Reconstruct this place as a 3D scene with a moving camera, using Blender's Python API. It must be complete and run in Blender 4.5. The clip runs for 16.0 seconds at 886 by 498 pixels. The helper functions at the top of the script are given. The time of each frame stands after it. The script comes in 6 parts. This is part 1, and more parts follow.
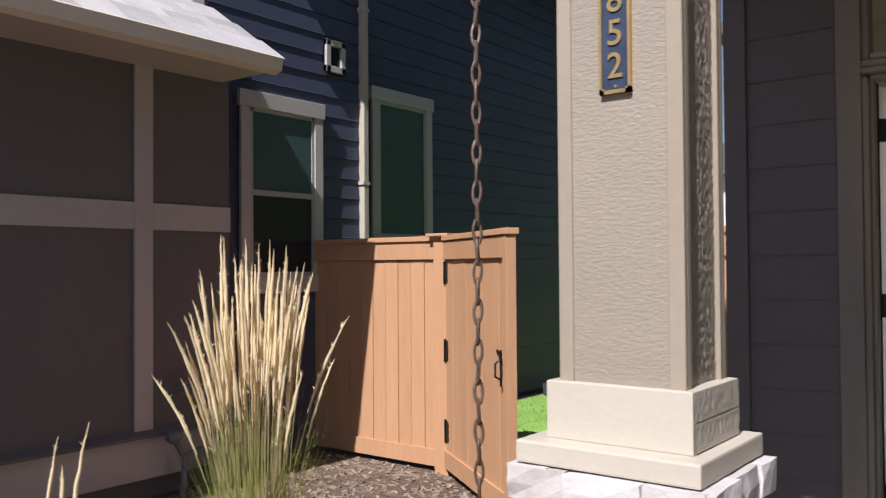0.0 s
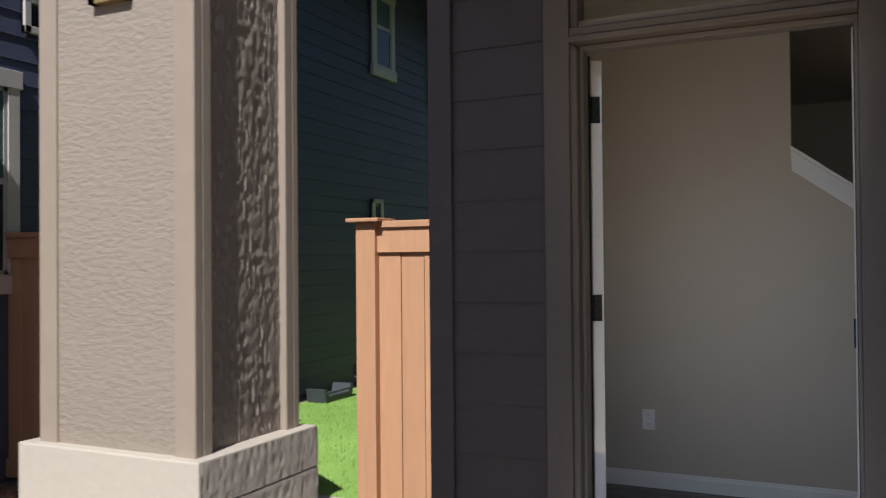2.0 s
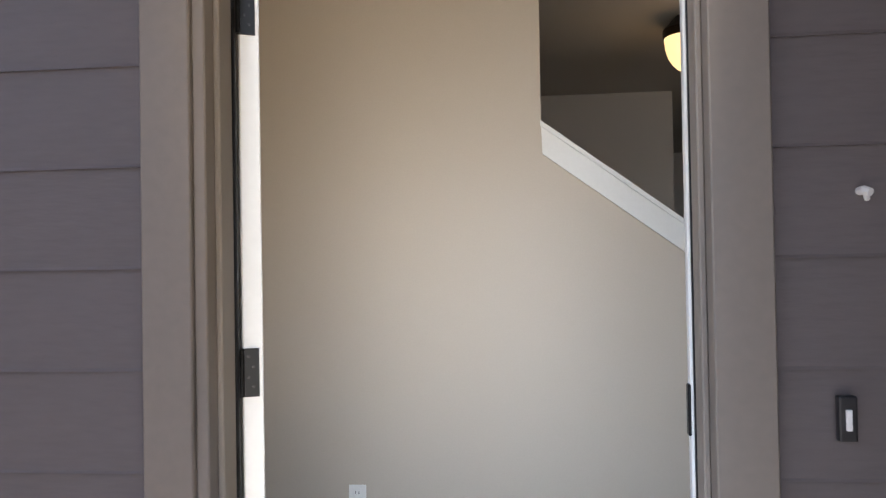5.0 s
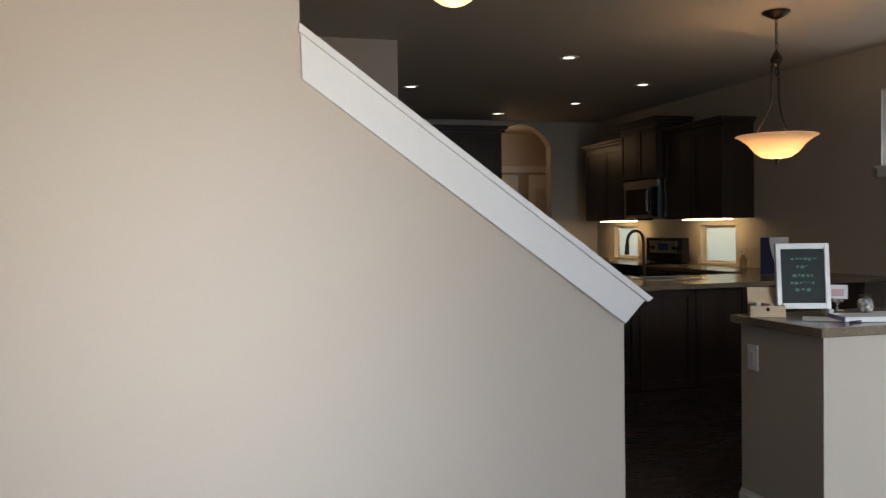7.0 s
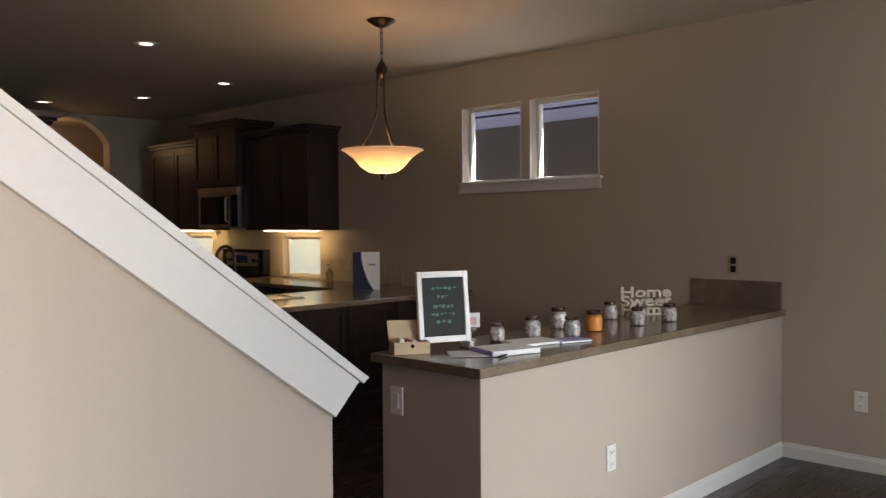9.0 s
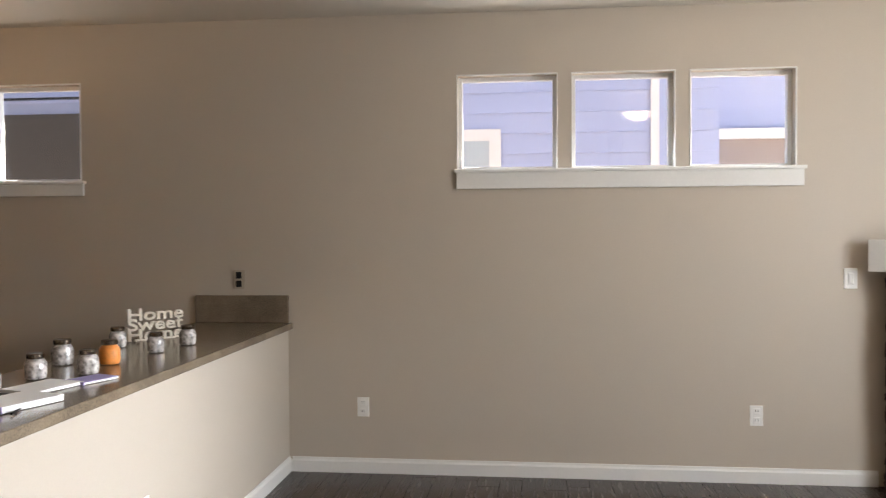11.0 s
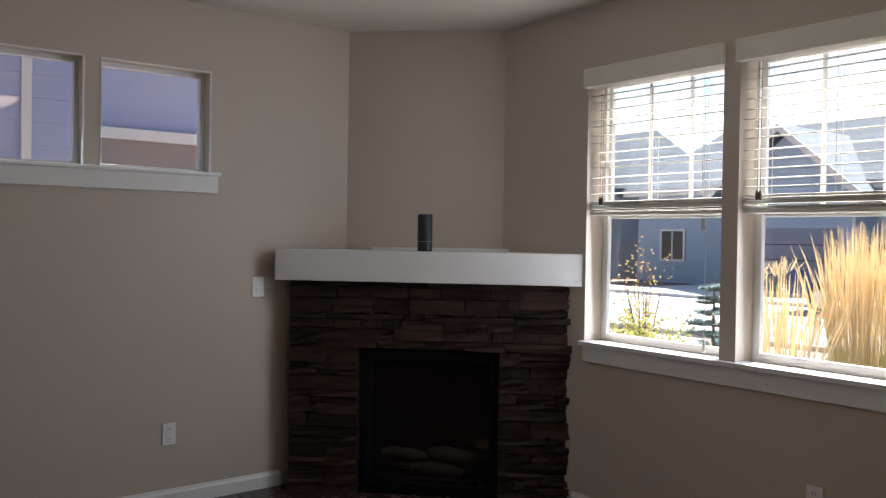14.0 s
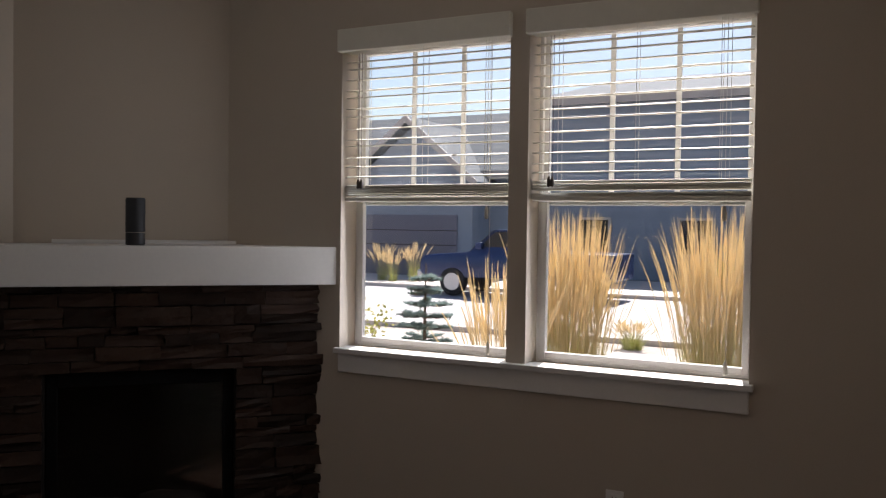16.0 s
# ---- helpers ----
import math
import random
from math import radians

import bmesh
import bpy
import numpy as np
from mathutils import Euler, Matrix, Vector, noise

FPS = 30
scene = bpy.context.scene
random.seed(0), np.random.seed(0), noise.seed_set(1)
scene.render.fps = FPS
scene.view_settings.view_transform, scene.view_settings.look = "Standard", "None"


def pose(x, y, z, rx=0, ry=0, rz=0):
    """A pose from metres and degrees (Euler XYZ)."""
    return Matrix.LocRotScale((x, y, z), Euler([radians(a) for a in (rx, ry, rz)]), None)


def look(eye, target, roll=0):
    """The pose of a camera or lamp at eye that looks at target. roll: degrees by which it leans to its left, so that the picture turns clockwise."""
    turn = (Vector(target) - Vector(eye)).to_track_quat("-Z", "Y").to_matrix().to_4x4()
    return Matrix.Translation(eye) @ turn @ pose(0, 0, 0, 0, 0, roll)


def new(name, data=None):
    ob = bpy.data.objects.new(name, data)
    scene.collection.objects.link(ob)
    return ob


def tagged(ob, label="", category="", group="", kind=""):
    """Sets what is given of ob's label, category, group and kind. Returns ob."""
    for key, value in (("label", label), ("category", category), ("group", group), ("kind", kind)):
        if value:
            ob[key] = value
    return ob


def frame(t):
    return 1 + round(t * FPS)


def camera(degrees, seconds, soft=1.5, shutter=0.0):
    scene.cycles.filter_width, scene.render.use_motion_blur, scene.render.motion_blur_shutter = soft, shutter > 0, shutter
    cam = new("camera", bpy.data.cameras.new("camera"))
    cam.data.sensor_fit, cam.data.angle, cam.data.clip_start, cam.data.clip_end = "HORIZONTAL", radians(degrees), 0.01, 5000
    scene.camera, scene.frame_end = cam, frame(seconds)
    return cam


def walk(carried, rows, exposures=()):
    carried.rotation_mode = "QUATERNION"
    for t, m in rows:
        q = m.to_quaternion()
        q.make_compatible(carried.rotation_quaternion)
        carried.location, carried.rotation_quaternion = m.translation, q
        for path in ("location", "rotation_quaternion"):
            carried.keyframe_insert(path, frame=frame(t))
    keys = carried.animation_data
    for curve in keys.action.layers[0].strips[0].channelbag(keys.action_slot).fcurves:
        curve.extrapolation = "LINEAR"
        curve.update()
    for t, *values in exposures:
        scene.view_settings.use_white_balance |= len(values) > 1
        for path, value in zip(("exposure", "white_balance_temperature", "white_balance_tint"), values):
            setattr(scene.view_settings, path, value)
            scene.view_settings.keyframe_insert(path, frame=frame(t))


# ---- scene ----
cam = camera(55.7, 16.0, soft=1.2, shutter=0.2)
PATH = [
    (0, (0.712, -3.932, 1.253), (-0.506, -2.346, 1.293), -0.4),
    (0.5, (0.804, -3.762, 1.254), (-0.338, -2.121, 1.276), 0.4),
    (1, (0.837, -3.564, 1.241), (-0.239, -1.878, 1.244), -0.1),
    (1.5, (0.823, -3.298, 1.252), (-0.138, -1.544, 1.269), -0.6),
    (2, (0.844, -3.044, 1.255), (0.0, -1.231, 1.282), -0.5),
    (2.5, (0.88, -2.832, 1.258), (0.144, -0.972, 1.279), -0.0),
    (3, (0.833, -2.626, 1.264), (0.288, -0.703, 1.313), -0.4),
    (3.5, (0.766, -2.426, 1.295), (0.377, -0.467, 1.41), -1.4),
    (3.7, (0.749, -2.323, 1.287), (0.398, -0.358, 1.404), -1.6),
    (6, (0.459, -0.821, 1.3), (0.482, 1.179, 1.259), -0.2),
    (6.5, (0.393, -0.441, 1.365), (0.700, 1.535, 1.305), -1.3),
    (7, (0.412, -0.246, 1.355), (0.956, 1.678, 1.304), -0.8),
    (7.5, (0.464, -0.058, 1.375), (1.212, 1.796, 1.33), 0.1),
    (8, (0.494, 0.077, 1.377), (1.432, 1.843, 1.325), 1.2),
    (8.5, (0.502, 0.316, 1.396), (1.709, 1.909, 1.341), 0.6),
    (9, (0.488, 0.54, 1.461), (1.928, 1.927, 1.401), -0.4),
    (9.5, (0.519, 0.688, 1.473), (2.154, 1.838, 1.405), -0.4),
    (10, (0.588, 0.856, 1.477), (2.413, 1.675, 1.433), -0.4),
    (10.2, (0.605, 0.912, 1.475), (2.484, 1.595, 1.433), -0.2),
    (12.3, (0.786, 1.31, 1.495), (2.733, 0.857, 1.437), -0.9),
    (12.5, (0.813, 1.334, 1.505), (2.729, 0.763, 1.447), -0.7),
    (13, (0.857, 1.392, 1.512), (2.671, 0.552, 1.459), -0.3),
    (13.5, (0.966, 1.474, 1.517), (2.657, 0.408, 1.461), 0.4),
    (14, (1.12, 1.456, 1.502), (2.701, 0.231, 1.473), 0.9),
    (14.5, (1.32, 1.446, 1.497), (2.753, 0.05, 1.469), 1.3),
    (15, (1.577, 1.4, 1.503), (2.826, -0.161, 1.457), 0.7),
    (15.5, (1.796, 1.367, 1.497), (2.89, -0.305, 1.438), 0.9),
    (16, (2.06, 1.333, 1.513), (2.955, -0.455, 1.463), 0.8),
]
EXPOSURES = [(0.0, 0.65, 6000, 12), (1.5, 0.5, 6000, 12), (2.0, 0.4, 6000, 12), (2.5, 0.98, 5850, 11), (3.0, 1.4, 5800, 11), (3.7, 2.45, 5800, 11), (6.0, 2.5, 6150, 10), (7.0, 2.65, 6100, 10),
             (8.0, 2.95, 6150, 10), (9.0, 3.0, 6650, 12), (9.5, 3.2, 6900, 12), (10.0, 3.65, 6850, 12), (12.5, 3.9, 6200, 13), (13.0, 3.1, 6150, 14), (13.5, 2.6, 6150, 14), (14.0, 2.25, 6150, 15),
             (14.5, 1.95, 6200, 15), (15.0, 1.7, 6350, 16), (16.0, 1.4, 6550, 18)]
walk(cam, [(t, look(eye, target, roll)) for t, eye, target, roll in PATH], EXPOSURES)

# ---- daylight ----
SUN_ELEVATION, SUN_AZIMUTH = 48.0, 9.0  # azimuth: from -y towards +x
world = bpy.data.worlds.new("sky")
scene.world = world
world.use_nodes = True
sky = world.node_tree.nodes.new("ShaderNodeTexSky")
sky.sky_type, sky.sun_disc = "NISHITA", False
sky.sun_elevation, sky.sun_rotation = radians(SUN_ELEVATION), radians(180 - SUN_AZIMUTH)
world.node_tree.links.new(sky.outputs["Color"], world.node_tree.nodes["Background"].inputs["Color"])
world.node_tree.nodes["Background"].inputs["Strength"].default_value = 0.052
sun = new("sun", bpy.data.lights.new("sun", "SUN"))
sun.data.energy, sun.data.angle, sun.data.color = 5.0, radians(0.5), (1.0, 0.96, 0.91)
toward = Vector((math.sin(radians(SUN_AZIMUTH)) * math.cos(radians(SUN_ELEVATION)),
                 -math.cos(radians(SUN_AZIMUTH)) * math.cos(radians(SUN_ELEVATION)), math.sin(radians(SUN_ELEVATION))))
sun.matrix_world = look((0, 0, 20), Vector((0, 0, 20)) - toward)


def window_light(name, centre, target, w, h, watts, colour=(0.86, 0.93, 1.0)):
    lamp = new(name, bpy.data.lights.new(name, "AREA"))
    lamp.data.shape, lamp.data.size, lamp.data.size_y = "RECTANGLE", w, h
    lamp.data.energy, lamp.data.color = watts, colour
    lamp.matrix_world = look(centre, target)
    return lamp


for x in (2.86, 3.80):
    window_light("front_window_fill", (x, -1.90, 1.62), (x + 0.25, 0, 1.50), 0.8, 1.3, 2.5)
    # Second, narrow lamp added only to brighten the half wall.
    window_light("front_window_fill", (x, -1.895, 1.55), (x - 0.05, 0, 1.08), 0.8, 0.9, 0.75).data.spread = radians(46)
window_light("sky_light_side_windows", (5.555, 0.6, 2.08), (4.0, 0.6, 1.9), 1.8, 0.5, 1.5)
window_light("sky_light_kitchen_windows", (5.555, 4.54, 2.08), (4.0, 4.54, 1.9), 1.2, 0.5, 0.3)
# Added doorway lamps: two cool for the sky, one warm for ground bounce.
for target, spread, watts, colour in (((0.34, 2, 0.60), 72, 0.82, (0.80, 0.89, 1.0)), ((1.2, 2, 0.8), 140, 0.5, (0.62, 0.78, 1.0)), ((0.08, 2, 2.1), 80, 0.72, (1.0, 0.77, 0.44))):
    beam = window_light("door_fill", (0.46, -0.05, 1.15), target, 0.85, 1.7, watts, colour)
    beam.data.spread = radians(spread)


def lamp_point(name, place, watts, colour, radius=0.05):
    lamp = new(name, bpy.data.lights.new(name, "POINT"))
    lamp.data.energy, lamp.data.color, lamp.data.shadow_soft_size = watts, colour, radius
    lamp.location = place
    return lamp


# ---- mesh tools ----
def bm_new():
    return bmesh.new()


def box(bm, x0, x1, y0, y1, z0, z1, m=None):
    """An upright box between two corners, turned by m if given."""
    vs = [Vector((x, y, z)) for z in (z0, z1) for y in (y0, y1) for x in (x0, x1)]
    if m is not None:
        vs = [m @ v for v in vs]
    v = [bm.verts.new(p) for p in vs]
    for q in ((0, 2, 3, 1), (4, 5, 7, 6), (0, 1, 5, 4), (2, 6, 7, 3), (0, 4, 6, 2), (1, 3, 7, 5)):
        bm.faces.new([v[i] for i in q])
    return bm


def bevelled(bm, width=0.004, segments=2):
    bmesh.ops.bevel(bm, geom=bm.edges[:], offset=width, segments=segments, affect="EDGES", profile=0.6, clamp_overlap=True)
    return bm


def prism(bm, outline, axis, a, b, m=None):
    """A flat outline (pairs) carried along an axis from a to b: "x": (y, z), "y": (x, z), "z": (x, y)."""
    def at(p, d):
        q = {"x": (d, p[0], p[1]), "y": (p[0], d, p[1]), "z": (p[0], p[1], d)}[axis]
        return m @ Vector(q) if m is not None else Vector(q)
    lo, hi = [bm.verts.new(at(p, a)) for p in outline], [bm.verts.new(at(p, b)) for p in outline]
    bm.faces.new(lo[::-1])
    bm.faces.new(hi)
    n = len(outline)
    for i in range(n):
        bm.faces.new((lo[i], lo[(i + 1) % n], hi[(i + 1) % n], hi[i]))
    bmesh.ops.recalc_face_normals(bm, faces=bm.faces[:])
    return bm


def turned(bm, profile, centre=(0, 0, 0), n=24, m=None):
    """A lathe shape: profile rows of (radius, height)."""
    rings = []
    for r, h in profile:
        ring = []
        for i in range(n):
            a = 2 * math.pi * i / n
            p = Vector((centre[0] + max(r, 0.0004) * math.cos(a), centre[1] + max(r, 0.0004) * math.sin(a), centre[2] + h))
            ring.append(bm.verts.new(m @ p if m is not None else p))
        rings.append(ring)
    for lo, hi in zip(rings, rings[1:]):
        for i in range(n):
            bm.faces.new((lo[i], lo[(i + 1) % n], hi[(i + 1) % n], hi[i]))
    bm.faces.new(rings[0][::-1])
    bm.faces.new(rings[-1])
    return bm


def tube(bm, points, radius, n=10):
    """A round bar along points; radius may be a list."""
    pts = [Vector(p) for p in points]
    rings = []
    for i, p in enumerate(pts):
        way = (pts[min(i + 1, len(pts) - 1)] - pts[max(i - 1, 0)]).normalized()
        side = way.orthogonal() if i == 0 else (side - way * side.dot(way))
        side = side.normalized()
        up = way.cross(side)
        r = radius[i] if isinstance(radius, (list, tuple)) else radius
        rings.append([bm.verts.new(p + r * (side * math.cos(2 * math.pi * k / n) + up * math.sin(2 * math.pi * k / n))) for k in range(n)])
    for lo, hi in zip(rings, rings[1:]):
        for k in range(n):
            bm.faces.new((lo[k], lo[(k + 1) % n], hi[(k + 1) % n], hi[k]))
    bm.faces.new(rings[0][::-1])
    bm.faces.new(rings[-1])
    return bm


def mesh_of(name, bm, material, smooth=False):
    me = bpy.data.meshes.new(name)
    bm.to_mesh(me)
    bm.free()
    if material:
        me.materials.append(material)
    if smooth:
        me.polygons.foreach_set("use_smooth", [True] * len(me.polygons))
        me.set_sharp_from_angle(angle=radians(40))
    return me


def solid(name, bm, material, label="", category="", group="", kind="", smooth=False):
    return tagged(new(name, mesh_of(name, bm, material, smooth)), label, category, group, kind)


def thing(name, label, category, group="", base=(0, 0, 0), turn=0):
    ob = tagged(new(name), label, category, group)
    ob.empty_display_size = 0.05
    ob.matrix_basis = pose(*base, 0, 0, turn)
    return ob


def part(name, bm, material, parent, label="", smooth=False):
    """A mesh under a thing or part; its coordinates are its parent's own."""
    ob = new(name, mesh_of(name, bm, material, smooth))
    ob.parent = parent
    return tagged(ob, label)


def structure(name, bm, material, label="", smooth=False):
    return solid(name, bm, material, label, "", "", "structure", smooth)


def shared_piece(name, mesh, parent, m):
    ob = new(name, mesh)
    ob.parent = parent
    ob.matrix_basis = m
    return ob


# ---- materials ----
def surface(name, colour, rough=0.6, var=0.12, grain=30.0, bump=0.15, blotch=1.6, metal=0.0, stretch=(1, 1, 1), tint=None, piece=0.0, island=0.0,
            bump_dist=0.004, spec=0.4, detail=6, warp=0.0):
    """Paint, stone, wood and the like: fine grain and large blotches vary the colour and the relief."""
    m = bpy.data.materials.new(name)
    m.use_nodes = True
    nt = m.node_tree
    n, l = nt.nodes, nt.links
    bsdf = n["Principled BSDF"]
    bsdf.inputs["Metallic"].default_value = metal
    bsdf.inputs["Specular IOR Level"].default_value = spec
    co = n.new("ShaderNodeTexCoord")
    mp = n.new("ShaderNodeMapping")
    mp.inputs["Scale"].default_value = stretch
    l.new(co.outputs["Object"], mp.inputs["Vector"])
    vec = mp.outputs["Vector"]
    if piece or island:
        info = n.new("ShaderNodeObjectInfo" if piece else "ShaderNodeNewGeometry")
        rnd = info.outputs["Random" if piece else "Random Per Island"]
        shift = n.new("ShaderNodeVectorMath")
        shift.operation = "MULTIPLY_ADD"
        shift.inputs[1].default_value = (37, 23, 51)
        l.new(rnd, shift.inputs[0])
        l.new(vec, shift.inputs[2])
        vec = shift.outputs[0]
    fine, big = n.new("ShaderNodeTexNoise"), n.new("ShaderNodeTexNoise")
    fine.inputs["Scale"].default_value, fine.inputs["Detail"].default_value = grain, detail
    fine.inputs["Distortion"].default_value = warp
    big.inputs["Scale"].default_value, big.inputs["Detail"].default_value = blotch, 3
    l.new(vec, fine.inputs["Vector"])
    l.new(vec, big.inputs["Vector"])
    add = n.new("ShaderNodeMath")
    add.operation = "ADD"
    l.new(fine.outputs["Fac"], add.inputs[0])
    l.new(big.outputs["Fac"], add.inputs[1])
    last = add.outputs[0]
    if piece or island:
        more = n.new("ShaderNodeMath")
        more.operation = "MULTIPLY_ADD"
        l.new(rnd, more.inputs[0])
        more.inputs[1].default_value = (piece or island) * 2
        l.new(last, more.inputs[2])
        last = more.outputs[0]
    ramp = n.new("ShaderNodeMapRange")
    ramp.inputs["From Min"].default_value, ramp.inputs["From Max"].default_value = 0.6, 1.4 + (piece or island) * 2
    l.new(last, ramp.inputs["Value"])
    mix = n.new("ShaderNodeMix")
    mix.data_type = "RGBA"
    other = tint or tuple(min(1, c * (1 + var)) for c in colour)
    mix.inputs[6].default_value = (*[c * (1 - var) for c in colour], 1)
    mix.inputs[7].default_value = (*other, 1)
    l.new(ramp.outputs["Result"], mix.inputs[0])
    l.new(mix.outputs[2], bsdf.inputs["Base Color"])
    rr = n.new("ShaderNodeMapRange")
    rr.inputs["To Min"].default_value, rr.inputs["To Max"].default_value = max(0.02, rough - 0.08), min(1, rough + 0.08)
    l.new(fine.outputs["Fac"], rr.inputs["Value"])
    l.new(rr.outputs["Result"], bsdf.inputs["Roughness"])
    if bump:
        b = n.new("ShaderNodeBump")
        b.inputs["Strength"].default_value, b.inputs["Distance"].default_value = bump, bump_dist
        l.new(fine.outputs["Fac"], b.inputs["Height"])
        l.new(b.outputs["Normal"], bsdf.inputs["Normal"])
    return m


def plain(name, colour, rough=0.5, metal=0.0, spec=0.5):
    m = bpy.data.materials.new(name)
    m.use_nodes = True
    b = m.node_tree.nodes["Principled BSDF"]
    b.inputs["Base Color"].default_value = (*colour, 1)
    b.inputs["Roughness"].default_value, b.inputs["Metallic"].default_value = rough, metal
    b.inputs["Specular IOR Level"].default_value = spec
    return m


def glowing(name, colour, strength, base=(0.8, 0.8, 0.8)):
    m = plain(name, base, 0.4)
    b = m.node_tree.nodes["Principled BSDF"]
    b.inputs["Emission Color"].default_value, b.inputs["Emission Strength"].default_value = (*colour, 1), strength
    return m


def glass_pane(name, tint=(0.95, 0.97, 0.96), gloss=1.0):
    m = bpy.data.materials.new(name)
    m.use_nodes = True
    n, l = m.node_tree.nodes, m.node_tree.links
    clear, shine, mix, facing = (n.new("ShaderNode" + k) for k in ("BsdfTransparent", "BsdfGlossy", "MixShader", "LayerWeight"))
    clear.inputs["Color"].default_value = (*tint, 1)
    shine.inputs["Roughness"].default_value = 0.02
    facing.inputs["Blend"].default_value = 0.5
    steep, level = n.new("ShaderNodeMath"), n.new("ShaderNodeMath")
    steep.operation, level.operation = "POWER", "MULTIPLY_ADD"
    steep.inputs[1].default_value, level.inputs[1].default_value, level.inputs[2].default_value = 5.0, 0.9 * gloss, 0.04 * gloss
    l.new(facing.outputs["Facing"], steep.inputs[0])
    l.new(steep.outputs[0], level.inputs[0])
    l.new(level.outputs[0], mix.inputs["Fac"])
    l.new(clear.outputs[0], mix.inputs[1])
    l.new(shine.outputs[0], mix.inputs[2])
    l.new(mix.outputs[0], n["Material Output"].inputs["Surface"])
    return m


WALL = surface("painted drywall", (0.505, 0.442, 0.365), 0.55, 0.035, 140, 0.08, 0.5, bump_dist=0.002)
CEIL = surface("ceiling paint", (0.58, 0.53, 0.455), 0.7, 0.03, 120, 0.12, 0.6, bump_dist=0.002)
WHITE = surface("white trim paint", (0.74, 0.73, 0.70), 0.35, 0.03, 60, 0.04, 2)
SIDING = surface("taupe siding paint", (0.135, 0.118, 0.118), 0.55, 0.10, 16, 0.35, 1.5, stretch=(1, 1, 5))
TAUPE = surface("taupe trim paint", (0.232, 0.200, 0.172), 0.5, 0.07, 40, 0.12, 1.5)
COLUMN = surface("rough sawn column panel", (0.262, 0.218, 0.170), 0.48, 0.08, 105, 0.8, 2.0, stretch=(0.6, 0.6, 1.3), bump_dist=0.003, detail=6, warp=0.25)
CREAM = surface("cream column paint", (0.44, 0.388, 0.315), 0.55, 0.05, 60, 0.2, 2)
NAVY = surface("slate blue siding paint", (0.053, 0.059, 0.096), 0.55, 0.12, 14, 0.3, 1.2, stretch=(1, 1, 4))
BROWN_PANEL = surface("brown stucco panel", (0.130, 0.114, 0.113), 0.7, 0.08, 90, 0.3, 1.5)
GREY_TRIM = surface("pale grey trim paint", (0.43, 0.39, 0.365), 0.5, 0.05, 30, 0.1, 2)
CEDAR = surface("cedar fence stain", (0.43, 0.235, 0.125), 0.6, 0.13, 10, 0.25, 2.5, stretch=(4, 4, 0.5), piece=0.25)
LAWN = surface("lawn", (0.16, 0.30, 0.045), 0.9, 0.3, 70, 0.5, 0.8, tint=(0.30, 0.48, 0.10), bump_dist=0.02)
EARTH = surface("bark mulch ground", (0.15, 0.10, 0.075), 0.9, 0.45, 26, 0.9, 0.9, tint=(0.30, 0.21, 0.15), bump_dist=0.03)
MULCH = surface("dark bark mulch", (0.075, 0.050, 0.038), 0.95, 0.45, 26, 0.9, 0.9, tint=(0.17, 0.115, 0.085), bump_dist=0.03)
CONCRETE = surface("concrete", (0.54, 0.50, 0.47), 0.8, 0.10, 50, 0.2, 0.7)
# Slab colour darkened to cut sunlit bounce onto the column side.
PORCH_CONCRETE = surface("dark low-bounce concrete", (0.20, 0.185, 0.17), 0.8, 0.12, 50, 0.25, 0.9)
ASPHALT = surface("sunlit street", (0.40, 0.375, 0.385), 0.85, 0.12, 60, 0.3, 0.4)
FLOOR = surface("dark oak floor", (0.040, 0.024, 0.017), 0.26, 0.35, 9, 0.12, 1.5, stretch=(0.6, 7, 7), piece=0.5, spec=0.5)
FLOOR_REST = surface("dark oak floor further off", (0.040, 0.024, 0.017), 0.26, 0.35, 9, 0.12, 1.5, stretch=(0.6, 7, 7), island=0.5, spec=0.5)
BLACK = plain("black metal", (0.012, 0.012, 0.013), 0.4, 0.6)
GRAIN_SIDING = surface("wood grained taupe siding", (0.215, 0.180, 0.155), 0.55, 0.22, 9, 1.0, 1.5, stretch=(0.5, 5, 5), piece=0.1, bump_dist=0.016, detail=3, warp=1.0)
GLASS = glass_pane("window glass")


def let_light_through(m, share):
    """Thin leaves: part of the light passes through."""
    n, l = m.node_tree.nodes, m.node_tree.links
    b, out = n["Principled BSDF"], n["Material Output"]
    tr, mix = n.new("ShaderNodeBsdfTranslucent"), n.new("ShaderNodeMixShader")
    l.new(b.inputs["Base Color"].links[0].from_socket, tr.inputs["Color"])
    mix.inputs["Fac"].default_value = share
    l.new(b.outputs[0], mix.inputs[1])
    l.new(tr.outputs[0], mix.inputs[2])
    l.new(mix.outputs[0], out.inputs["Surface"])


# ---- the house: plan ----
XR, YF, YD, XL, XW = 5.563, -1.915, 0.165, -0.555, 1.53   # right wall, front wall, inside of door wall, left wall, living room's left wall
ZC, YB = 2.75, 10.2                                      # ceiling height, kitchen's back wall
TH = 0.16
STAIR_Y = 1.835
GROUND, FLOOR_Z = -0.32, 0.035


